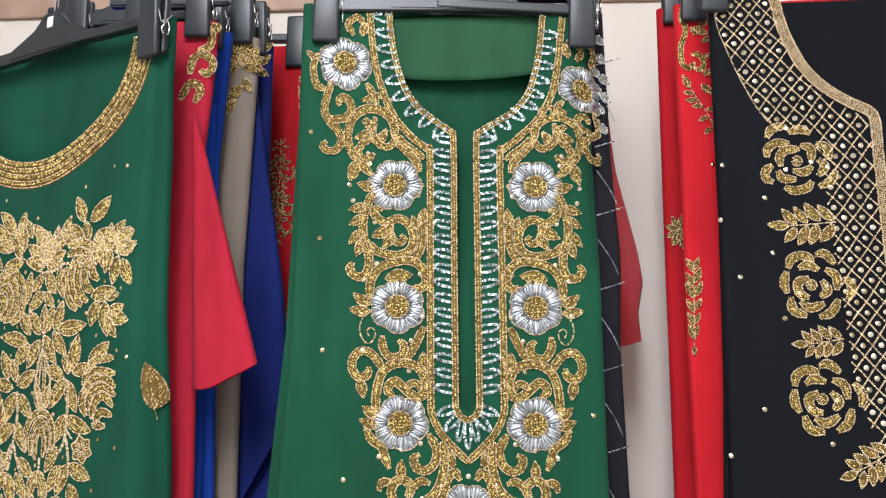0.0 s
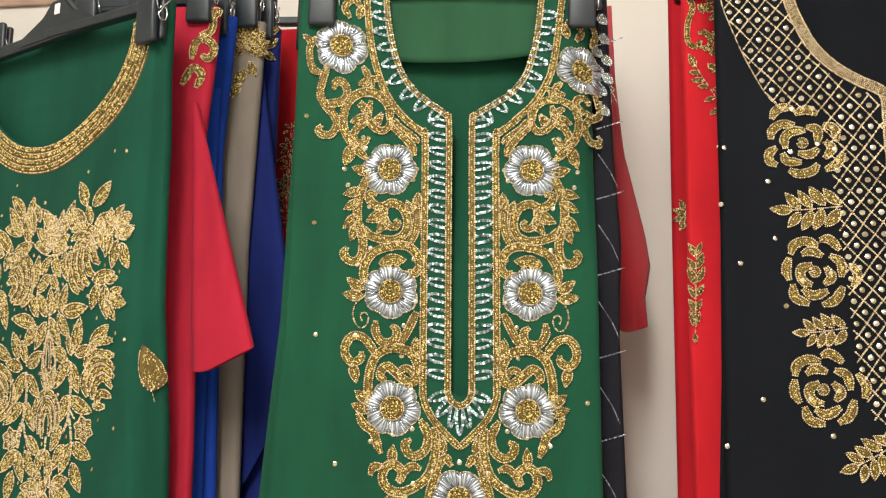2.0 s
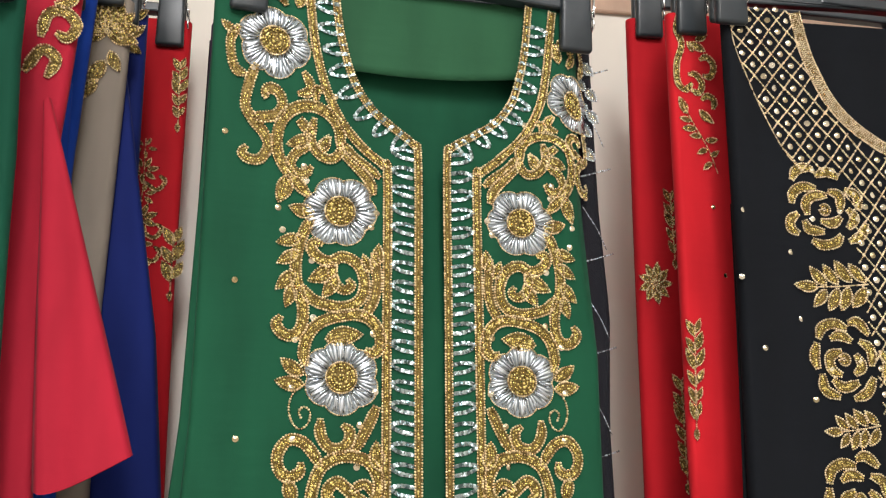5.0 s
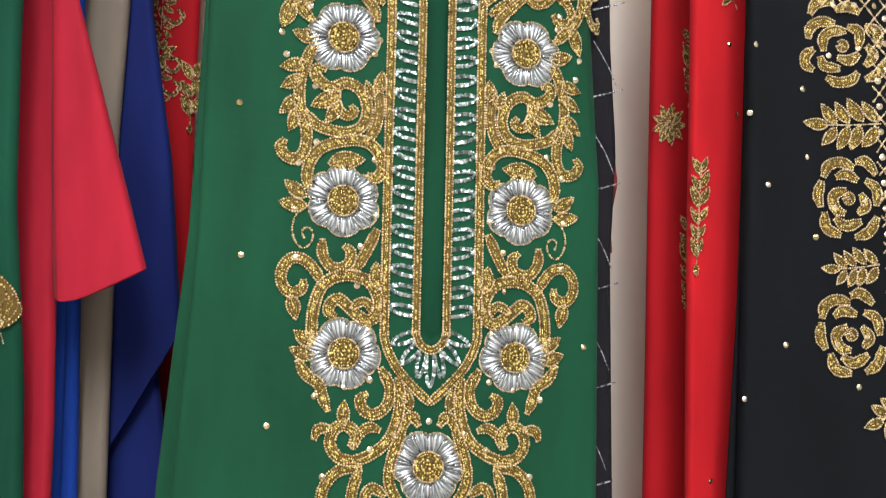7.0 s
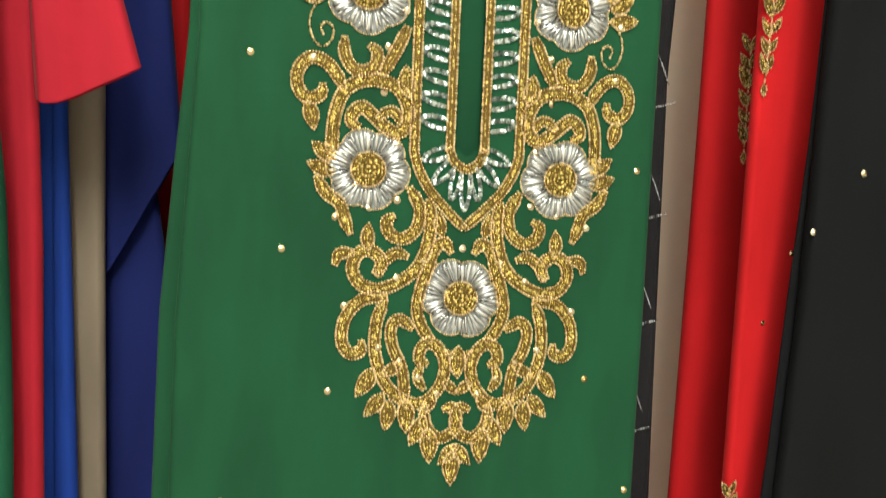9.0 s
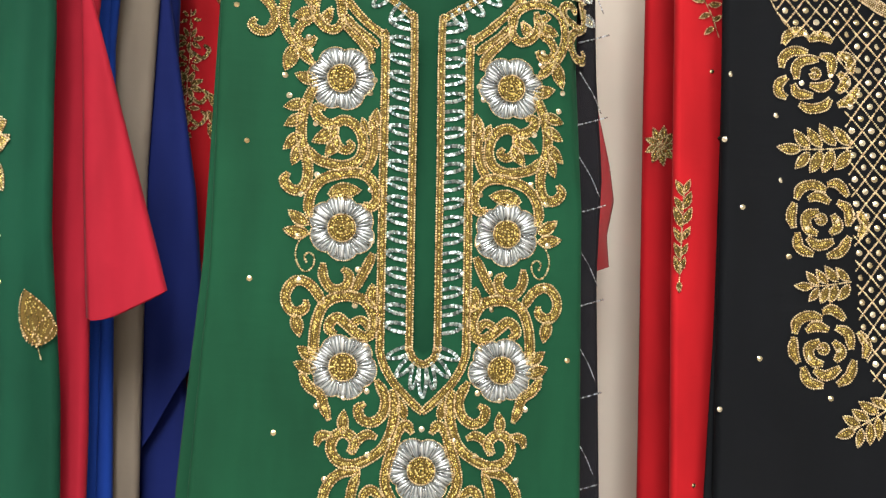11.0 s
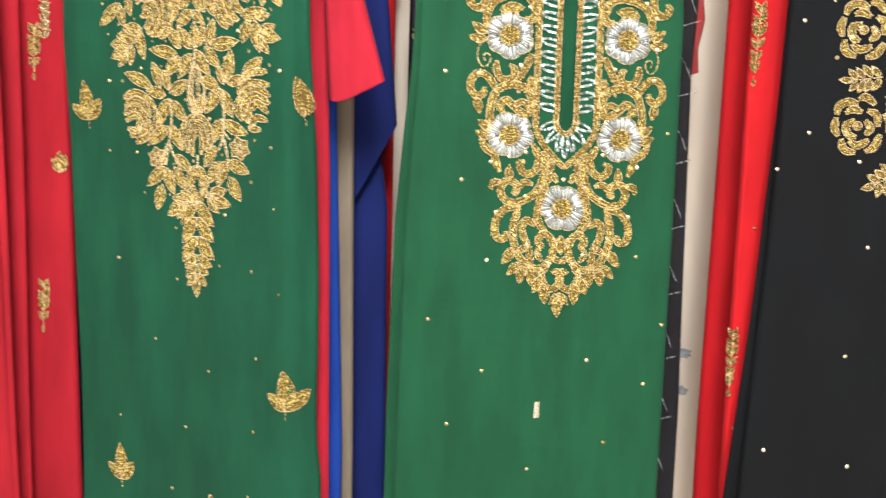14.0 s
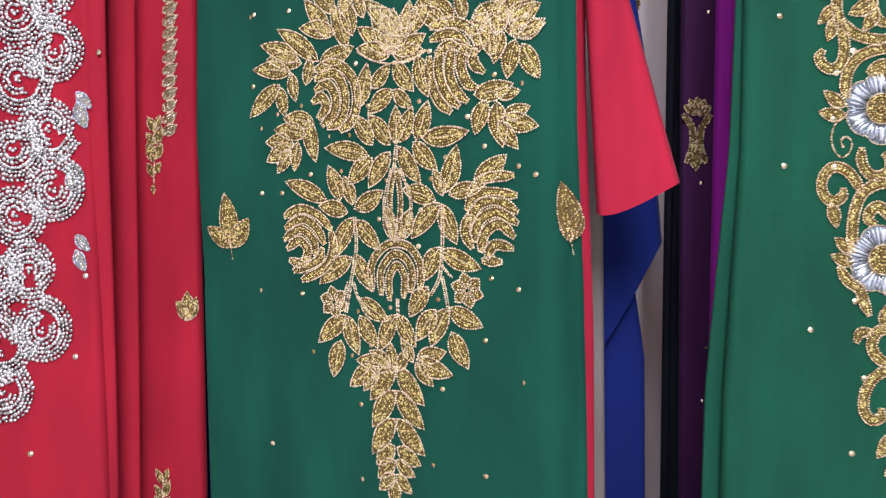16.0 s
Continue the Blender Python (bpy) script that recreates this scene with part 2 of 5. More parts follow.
# ---------------------------------------------------------------- the three front dresses
def axis_center(z):
    """The embroidery's axis leans a little to the right on its way down."""
    return 0.001 + 0.009 * min(1.0, max(0.0, (1.73 - z) / 0.548))


def center_half(z):
    d = 1.73 - z
    if d > 0.0:
        return 0.0105 if d < 0.290 else math.sqrt(max(0.0, 1 - ((d - 0.290) / 0.0155) ** 2)) * 0.0105
    return float(np.interp(-d, [0, 0.026, 0.058, 0.085, 0.110, 0.150], [0.018, 0.053, 0.073, 0.081, 0.087, 0.090]))


center = Garment("green_dress", "green georgette dress with gold scrolls and silver beaded flowers", 0, 0, 6,
                 [(1.90, -0.186), (1.60, -0.185), (1.50, -0.185), (1.40, -0.190), (1.30, -0.195), (1.05, -0.197), (0.5, -0.195)],
                 [(1.90, 0.148), (1.70, 0.150), (1.50, 0.153), (1.30, 0.157), (1.05, 0.160), (0.5, 0.162)],
                 1.884, 0.62, GREEN, 0.011,
                 {"bottom": 1.424, "left": lambda z: axis_center(z) - center_half(z), "right": lambda z: axis_center(z) + center_half(z)}, seed=3, curl=(0.112, 16.0), fade=[(1.56, 0.0), (1.70, 1.0)])


def left_half(z):
    """Half the width of the round neck."""
    t = (z - 1.713) / 0.125
    return 0.150 * math.sqrt(max(0.0, 1 - (1 - min(1.0, t)) ** 2)) if z > 1.713 else 0.0


left = Garment("emerald_dress", "emerald green dress with beaded golden foliage on its front", -0.471, 0.004, -24.5,
               [(1.90, -0.248), (1.64, -0.244), (1.34, -0.240), (0.95, -0.232), (0.5, -0.228)],
               [(1.90, 0.152), (1.78, 0.149), (1.64, 0.150), (1.35, 0.154), (1.05, 0.164), (0.95, 0.172), (0.5, 0.178)],
               1.862, 0.62, GREEN_LEFT, 0.016,
               {"bottom": 1.712, "left": lambda z: -0.038 - left_half(z), "right": lambda z: -0.038 + left_half(z)}, seed=8, wave=0.0032, curl=(0.132, 60.0), swing=[(1.05, 0.018), (1.38, 0.012), (1.52, 0.0)])


def axis_black(z):
    return 0.013 + 0.016 * min(1.0, max(0.0, (1.70 - z) / 0.48))


def black_half(z):
    d = 1.745 - z
    if d > 0:
        return 0.0135 if d < 0.20 else 0.0135 * max(0.0, 1 - ((d - 0.20) / 0.138) ** 2)
    return float(np.interp(-d, [0, 0.007, 0.025, 0.056, 0.127, 0.16], [0.018, 0.040, 0.066, 0.096, 0.115, 0.118]))


black = Garment("black_dress", "black crepe dress with gold lattice and beaded roses", 0.452, 0, 0,
                [(1.90, -0.176), (1.60, -0.175), (1.30, -0.177), (0.97, -0.188), (0.5, -0.2)],
                [(1.90, 0.20), (1.30, 0.21), (0.5, 0.215)],
                1.885, 0.62, BLACK, 0.016,
                {"bottom": 1.407, "left": lambda z: axis_black(z) - black_half(z), "right": lambda z: axis_black(z) + black_half(z)}, seed=5)



def side_fold(g, outer, inner, y, thick=0.004, bottom=0.63, top=1.80):
    """A second layer of the folded cloth that shows past the front's edge; edges as (z, u)."""
    fo, fi = interp(outer), interp(inner)
    verts, faces = [], []
    zs = np.linspace(bottom, top, 60)
    for z in zs:
        a, b = fo(z), fi(z)
        yy = y + 0.0015 * math.sin(11 * z)
        for k in range(12):
            t = 2 * math.pi * k / 12
            verts.append(((a + b) / 2 + (a - b) / 2 * math.copysign(abs(math.cos(t)) ** 0.6, math.cos(t)), yy + thick / 2 * math.sin(t), z))
    for i in range(len(zs) - 1):
        for k in range(12):
            a, b = i * 12 + k, i * 12 + (k + 1) % 12
            faces.append((a, b, b + 12, a + 12))
    return mesh_object("side_fold", verts, faces, [g.material], g.empty)


side_fold(center, [(1.80, -0.186), (1.60, -0.190), (1.50, -0.192), (1.40, -0.200), (1.30, -0.207), (1.05, -0.210), (0.5, -0.206)], [(1.9, -0.165), (0.5, -0.165)], 0.0135)
side_fold(black, [(1.70, -0.172), (1.45, -0.176), (1.20, -0.186), (0.95, -0.204), (0.5, -0.22)], [(1.9, -0.15), (0.5, -0.15)], 0.019, top=1.70)

# ---------------------------------------------------------------- dresses hung behind them, stack by stack
def behind(name, label, material, y, l, r, seed, top=1.90, bottom=0.7, depth=0.016, wave=0.003, turn=0, x=None):
    """A folded dress whose edges are given as (z, x) in the world."""
    mid = x if x is not None else (l[0][1] + r[0][1]) / 2
    return Garment(name, label, mid, y, turn, [(z, a - mid) for z, a in l], [(z, a - mid) for z, a in r], top, bottom,
                   material, depth, wave=wave, seed=seed, cols=12, rows=60)


swirl = behind("crimson_dress", "crimson dress with a loose sleeve and gold swirls at the shoulder", CRIMSON, 0.022,
               [(1.9, -0.42), (0.7, -0.42)], [(1.90, -0.300), (1.80, -0.304), (1.70, -0.311), (1.57, -0.309), (1.34, -0.298), (0.95, -0.290), (0.7, -0.285)], 11, top=1.885)
blue = behind("blue_dress", "royal blue crepe dress hung behind the crimson one", BLUE, 0.085,
              [(1.9, -0.53), (0.7, -0.53)], [(1.9, -0.305), (1.72, -0.314), (1.45, -0.303), (0.95, -0.282), (0.7, -0.28)], 12)
taupe = behind("taupe_dress", "taupe crepe dress with a gold beaded shoulder spray", TAUPE, 0.118,
               [(1.9, -0.56), (0.7, -0.56)], [(1.9, -0.279), (1.60, -0.286), (1.33, -0.280), (0.95, -0.270), (0.7, -0.265)], 13, top=1.906)
navy = behind("navy_dress", "navy blue dress with a wide hanging sleeve", NAVY, 0.160,
              [(1.9, -0.60), (0.7, -0.60)], [(1.9, -0.273), (1.5, -0.268), (1.40, -0.250), (1.30, -0.234), (0.95, -0.226), (0.7, -0.22)], 14, top=1.915)
back_red = behind("red_dress", "red dress with gold flower sprays hung near the wall", DARK_RED, 0.262,
                  [(1.9, -0.62), (0.7, -0.62)], [(1.93, -0.243), (1.66, -0.243), (1.30, -0.236), (0.7, -0.23)], 15, top=1.955)
chiffon = behind("black_chiffon_dress", "sheer black chiffon dress edged with silver bead chains", CHIFFON, 0.055,
                 [(1.9, -0.150), (0.7, -0.16)], [(1.90, 0.163), (1.70, 0.170), (1.60, 0.178), (1.50, 0.175), (1.30, 0.182), (1.05, 0.191), (0.7, 0.195)], 16)
magenta = behind("magenta_dress", "magenta crepe dress seen edge on", MAGENTA, 0.10,
                 [(1.93, -0.183), (1.66, -0.181), (1.18, -0.180), (0.7, -0.18)], [(1.9, 0.14), (0.7, 0.14)], 17)
purple = behind("purple_dress", "dark purple dress with a small gold motif", PURPLE, 0.145,
                [(1.93, -0.207), (1.66, -0.207), (1.18, -0.200), (0.7, -0.19)], [(1.9, 0.13), (0.7, 0.13)], 18)
inner_black = behind("plain_black_dress", "plain black dress with a thin red edge", BLACK, 0.185,
                     [(1.93, -0.213), (1.66, -0.214), (1.18, -0.211), (0.7, -0.21)], [(1.9, 0.12), (0.7, 0.12)], 19)
sheer = behind("red_chiffon_dress", "red chiffon dress with a sheer sleeve", DARK_RED, 0.225,
               [(1.93, -0.195), (0.7, -0.19)], [(1.93, 0.165), (1.75, 0.150), (1.6, 0.140), (0.7, 0.13)], 20)
right_red = behind("scarlet_dress", "scarlet dress with a gold beaded neckline and sprays", RED, 0.065,
                   [(1.9, 0.249), (1.5, 0.250), (1.3, 0.253), (1.05, 0.256), (0.7, 0.26)], [(1.9, 0.62), (0.7, 0.62)], 21, top=1.91)
right_dark = behind("deep_red_dress", "deep red dress with gold flowers near the wall", DARK_RED, 0.16,
                    [(1.95, 0.244), (1.68, 0.244), (1.3, 0.245), (0.98, 0.246), (0.7, 0.25)], [(1.9, 0.60), (0.7, 0.60)], 22, top=1.95)
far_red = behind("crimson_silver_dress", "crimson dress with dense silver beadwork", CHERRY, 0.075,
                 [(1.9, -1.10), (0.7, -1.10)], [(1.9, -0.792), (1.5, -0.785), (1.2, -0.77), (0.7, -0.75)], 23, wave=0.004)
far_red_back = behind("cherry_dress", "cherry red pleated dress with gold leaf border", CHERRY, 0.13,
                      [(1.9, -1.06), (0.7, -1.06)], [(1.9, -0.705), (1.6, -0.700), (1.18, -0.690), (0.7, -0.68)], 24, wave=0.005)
far_blue = behind("dark_blue_dress", "dark blue dress seen as a narrow edge", NAVY, 0.19,
                  [(1.9, -1.0), (0.7, -1.0)], [(1.9, -0.690), (1.2, -0.676), (0.7, -0.66)], 25)


def sleeve(owner, name, label, material, y, left_edge, right_edge, thick=0.010, rows=36, cols=14):
    """A flattened sleeve: edges from top to hem as (x, z) in the world, given top down."""
    ts = np.linspace(0, 1, rows)

    def along(edge, t):
        s = np.linspace(0, 1, len(edge))
        return np.array([np.interp(t, s, [p[0] for p in edge]), np.interp(t, s, [p[1] for p in edge])])
    verts, faces = [], []
    n = 2 * cols
    for t in ts:
        a, b = along(left_edge, t), along(right_edge, t)
        for k in range(n):
            w = k / cols if k <= cols else 2 - k / cols
            p = a + (b - a) * w
            bulge = thick / 2 * math.sqrt(max(0.0, 1 - (2 * w - 1) ** 4))
            fold = 0.002 * math.sin(9 * w + 6 * t) * t
            yy = y + (-bulge if k <= cols else bulge) + fold
            sag = 0.007 * math.sin(math.pi * w ** 0.6) * t ** 10
            verts.append((p[0] - owner.x, yy - owner.y, p[1] - sag))
    for i in range(rows - 1):
        for k in range(n):
            a, b = i * n + k, i * n + (k + 1) % n
            faces.append((a, b, b + n, a + n))
    return mesh_object(name, verts, faces, [material], owner.empty, label)


sleeve(swirl, "sleeve", "short crimson sleeve with a plain hem", CRIMSON, 0.012,
       [(-0.319, 1.755), (-0.310, 1.60), (-0.299, 1.447)], [(-0.314, 1.76), (-0.271, 1.62), (-0.228, 1.474)])
sleeve(navy, "sleeve", "wide navy sleeve", NAVY, 0.143,
       [(-0.300, 1.87), (-0.300, 1.60), (-0.293, 1.295)], [(-0.290, 1.872), (-0.238, 1.58), (-0.222, 1.42)])
sleeve(sheer, "sleeve", "sheer red chiffon sleeve", SHEER_RED, 0.195,
       [(0.166, 1.94), (0.167, 1.83), (0.168, 1.72), (0.172, 1.61), (0.178, 1.515)], [(0.174, 1.94), (0.178, 1.84), (0.188, 1.74), (0.214, 1.63), (0.220, 1.59), (0.213, 1.55), (0.216, 1.515)], 0.006)


def wide_fold(g, x0, x1, y, top=1.86):
    """A pleat of the same cloth, edges as world x at the top and at the hem."""
    side_fold(g, [(1.9, x1[0] - g.x), (0.5, x1[1] - g.x)], [(1.9, x0[0] - g.x), (0.5, x0[1] - g.x)], y - g.y, 0.010, 0.72, top)


wide_fold(blue, (-0.345, -0.325), (-0.318, -0.290), 0.078, 1.80)
wide_fold(far_red, (-0.815, -0.800), (-0.782, -0.742), 0.080)
wide_fold(far_red_back, (-0.790, -0.780), (-0.762, -0.745), 0.112)
wide_fold(taupe, (-0.40, -0.38), (-0.350, -0.330), 0.108, 1.80)
wide_fold(magenta, (-0.120, -0.120), (-0.170, -0.172), 0.092, 1.80)
wide_fold(inner_black, (-0.150, -0.150), (-0.208, -0.204), 0.178, 1.80)

# ---------------------------------------------------------------- beadwork
def unit_icosahedron():
    g = (1 + 5 ** 0.5) / 2
    v = np.array([(-1, g, 0), (1, g, 0), (-1, -g, 0), (1, -g, 0), (0, -1, g), (0, 1, g), (0, -1, -g), (0, 1, -g), (g, 0, -1), (g, 0, 1), (-g, 0, -1), (-g, 0, 1)], float)
    bm = bmesh.new()
    for p in v / np.linalg.norm(v[0]):
        bm.verts.new(p)
    bmesh.ops.convex_hull(bm, input=bm.verts)
    bm.verts.index_update()
    pts = np.array([p.co[:] for p in bm.verts])
    tri = np.array([[q.index for q in fc.verts] for fc in bm.faces])
    bm.free()
    return pts, tri


def unit_disc(n=8, dome=0.35):
    pts = [(0, -dome, 0)] + [(math.cos(2 * math.pi * k / n), 0, math.sin(2 * math.pi * k / n)) for k in range(n)]
    tri = [(0, 1 + (k + 1) % n, 1 + k) for k in range(n)]
    return np.array(pts), np.array(tri)


ICO, DISC = unit_icosahedron(), unit_disc()
MATS = {"gold": GOLD, "fill": GOLD_FILL, "pad": GOLD_PAD, "silver": SILVER, "rice": RICE, "sequin": SEQUIN, "stud": STUD, "pale": PALE_GOLD, "crystal": CRYSTAL, "grey": SILVER_PAD}
RNG = np.random.default_rng(7)


class Work:
    """A piece of beadwork that is sewn on one garment, in millimetres: u across from the axis, d down from the origin."""

    def __init__(self, garment, z0, axis=lambda z: 0.0, side=1, warp=None):
        self.g, self.z0, self.axis, self.side, self.warp = garment, z0, axis, side, warp
        self.v, self.f, self.m, self.names, self.n = [], [], [], [], 0

    def place(self, p, lift):
        p = np.atleast_2d(np.asarray(p, float))
        out = np.empty((len(p), 3))
        for i, (u, d) in enumerate(p):
            u = u * self.side
            if self.warp:
                u, d = self.warp(u, d)
            z = self.z0 - d / 1000
            uu = self.axis(z) + u / 1000
            out[i] = (uu, self.g.cy(uu, z) - (lift if np.isscalar(lift) else lift[i]), z)
        return out

    def slot(self, name):
        if name not in self.names:
            self.names.append(name)
        return self.names.index(name)

    def add(self, v, f, name):
        self.v.append(v)
        self.f.append(f + self.n)
        self.m.append(np.full(len(f), self.slot(name)))
        self.n += len(v)

    def stamp(self, template, centres, basis, name):
        tv, tf = template
        k = len(centres)
        v = np.einsum("nij,pj->npi", basis, tv) + centres[:, None]
        f = tf[None] + (np.arange(k) * len(tv))[:, None, None]
        self.add(v.reshape(-1, 3), f.reshape(-1, 3), name)

    def beads(self, p, r, name="gold", lift=0.0009, vary=0.15):
        if len(p) == 0:
            return
        c = self.place(p, lift)
        k = r / 1000 * (1 + vary * RNG.uniform(-1, 1, len(c)))
        basis = np.eye(3)[None] * k[:, None, None]
        basis = basis * np.array([1, 0.85, 1])[None, None]
        self.stamp(ICO, c, basis, name)

    def bugles(self, a, b, r, name="silver", lift=0.0014):
        pa, pb = self.place(a, lift), self.place(b, lift)
        axis = (pb - pa) / 2
        ln = np.linalg.norm(axis, axis=1, keepdims=True)
        e = axis / ln
        side = np.cross(e, np.array([0.0, 1.0, 0.0]))
        side /= np.linalg.norm(side, axis=1, keepdims=True)
        out = np.cross(side, e)
        rr = r / 1000
        basis = np.stack([axis * 1.12, out * rr, side * rr], axis=2)
        self.stamp(ICO, (pa + pb) / 2, basis, name)

    def discs(self, p, r, name="sequin", lift=0.0012, tilt=0.25):
        c = self.place(p, lift)
        k = len(c)
        a, b = RNG.uniform(-tilt, tilt, k), RNG.uniform(-tilt, tilt, k)
        basis = np.zeros((k, 3, 3))
        basis[:, 0, 0] = 1
        basis[:, 1, 0] = a
        basis[:, 1, 1] = 1
        basis[:, 1, 2] = b
        basis[:, 2, 2] = 1
        self.stamp(DISC, c, basis * (r / 1000), name)

    def ribbon(self, lo, hi, name="pad", lift=0.0003, dome=0.0004):
        """A low padded band between two edges."""
        mid = (lo + hi) / 2
        k = len(lo)
        v = np.concatenate([self.place(lo, 0.0001), self.place(mid, lift + dome), self.place(hi, 0.0001)])
        i = np.arange(k - 1)
        quads = np.concatenate([np.stack([i, i + 1, i + k + 1, i + k], 1), np.stack([i + k, i + k + 1, i + 2 * k + 1, i + 2 * k], 1)])
        tri = np.concatenate([quads[:, [0, 1, 2]], quads[:, [0, 2, 3]]])
        self.add(v, tri, name)

    def done(self, name, label=""):
        if not self.v:
            return None
        v, f, m = np.concatenate(self.v), np.concatenate(self.f), np.concatenate(self.m)
        me = bpy.data.meshes.new(name)
        me.vertices.add(len(v))
        me.vertices.foreach_set("co", v.astype(np.float32).ravel())
        me.loops.add(3 * len(f))
        me.loops.foreach_set("vertex_index", f.astype(np.int32).ravel())
        me.polygons.add(len(f))
        me.polygons.foreach_set("loop_start", np.arange(len(f), dtype=np.int32) * 3)
        for n in self.names:
            me.materials.append(MATS[n])
        me.polygons.foreach_set("material_index", m.astype(np.int32))
        me.polygons.foreach_set("use_smooth", np.ones(len(f), dtype=bool))
        me.update(calc_edges=True)
        ob = new(name, me)
        ob.parent = self.g.empty
        if label:
            tagged(ob, label)
        return ob


def spline(ctrl, step=1.0):
    """A smooth curve through the points, resampled at even steps in millimetres."""
    c = np.asarray(ctrl, float)
    if len(c) > 2:
        e = np.concatenate([[2 * c[0] - c[1]], c, [2 * c[-1] - c[-2]]])
        out = []
        for i in range(len(c) - 1):
            p0, p1, p2, p3 = e[i:i + 4]
            t = np.linspace(0, 1, 14, endpoint=False)[:, None]
            out.append(0.5 * (2 * p1 + (p2 - p0) * t + (2 * p0 - 5 * p1 + 4 * p2 - p3) * t ** 2 + (3 * p1 - p0 - 3 * p2 + p3) * t ** 3))
        c = np.concatenate(out + [c[-1:]])
    return even(c, step)


def even(c, step):
    s = np.concatenate([[0], np.cumsum(np.linalg.norm(np.diff(c, axis=0), axis=1))])
    k = max(2, int(round(s[-1] / step)) + 1)
    t = np.linspace(0, s[-1], k)
    return np.stack([np.interp(t, s, c[:, 0]), np.interp(t, s, c[:, 1])], 1)


def normals(c):
    t = np.gradient(c, axis=0)
    t /= np.linalg.norm(t, axis=1, keepdims=True) + 1e-9
    return np.stack([-t[:, 1], t[:, 0]], 1)


def band(w, ctrl, width=8.0, taper=(0.45, 0.45), bead=1.08, fill="fill", edge="gold", straight=False):
    """A scroll: two rows of small beads along its edges and crystals between them."""
    c = spline(ctrl, 1.0) if not straight else even(np.asarray(ctrl, float), 1.0)
    nrm = normals(c)
    s = np.linspace(0, 1, len(c))
    length = len(c)
    ramp = min(0.4, width * 0.9 / max(length, 1))
    prof = np.interp(s, [0, ramp, 1 - ramp, 1], [taper[0], 1, 1, taper[1]]) * width / 2
    lo, hi = c - nrm * prof[:, None], c + nrm * prof[:, None]
    w.ribbon(lo, hi, "grey" if edge == "silver" else "pad")
    for e in (lo, hi):
        w.beads(even(e, bead * 2.12), bead, edge, lift=0.0016, vary=0.1)
    w.beads(even(np.stack([lo[-1], hi[-1]]), bead * 1.9), bead, edge, lift=0.0010)
    w.beads(even(np.stack([lo[0], hi[0]]), bead * 1.9), bead, edge, lift=0.0010)
    inner = width - 3.0 * bead
    rows = max(1, int(round(inner / 2.0)))
    for k in range(rows):
        off = (k + 0.5) / rows * 2 - 1
        line = c + nrm * (off * np.maximum(prof - 1.75 * bead, 0))[:, None]
        p = even(line, 1.75)
        p = p + RNG.normal(0, 0.25, p.shape)
        w.beads(p, 0.9, fill, lift=0.0008, vary=0.35)


def cord(w, ctrl, bead=0.8, name="gold", straight=False):
    c = spline(ctrl, 0.8) if not straight else np.asarray(ctrl, float)
    w.beads(even(c, bead * 1.9), bead, name, lift=0.0009)


def leaf(w, u, d, u1, d1, width=0.42, bead=1.02, vein=False, fill="fill", edge="gold", most=99.0):
    """A pointed leaf from its stalk (u, d) to its tip (u1, d1)."""
    a, b = np.array([u, d], float), np.array([u1, d1], float)
    ln = np.linalg.norm(b - a)
    e = (b - a) / ln
    q = np.array([-e[1], e[0]])
    s = np.linspace(0, 1, 15)
    half = min(ln * width / 2, most) * np.sin(np.pi * s ** 0.85) ** 0.8
    mid = a + np.outer(s * ln, e) + np.outer(np.sin(np.pi * s) * ln * 0.03, q)
    lo, hi = mid - half[:, None] * q, mid + half[:, None] * q
    w.ribbon(lo, hi, "grey" if edge == "silver" else "pad")
    for c in (lo, hi):
        w.beads(even(c, bead * 2.15), bead, edge, lift=0.0016)
    top = half.max()
    rows = max(1, int((2 * top - 3 * bead) / 2.1))
    for k in range(rows):
        off = (k + 0.5) / rows * 2 - 1
        line = mid[2:-2] + (off * np.maximum(half - 1.7 * bead, 0))[2:-2, None] * q
        p = even(line, 1.8)
        w.beads(p + RNG.normal(0, 0.2, p.shape), 0.9, fill, lift=0.0008, vary=0.35)
    if vein:
        cord(w, mid[1:-2], 0.6, edge, True)


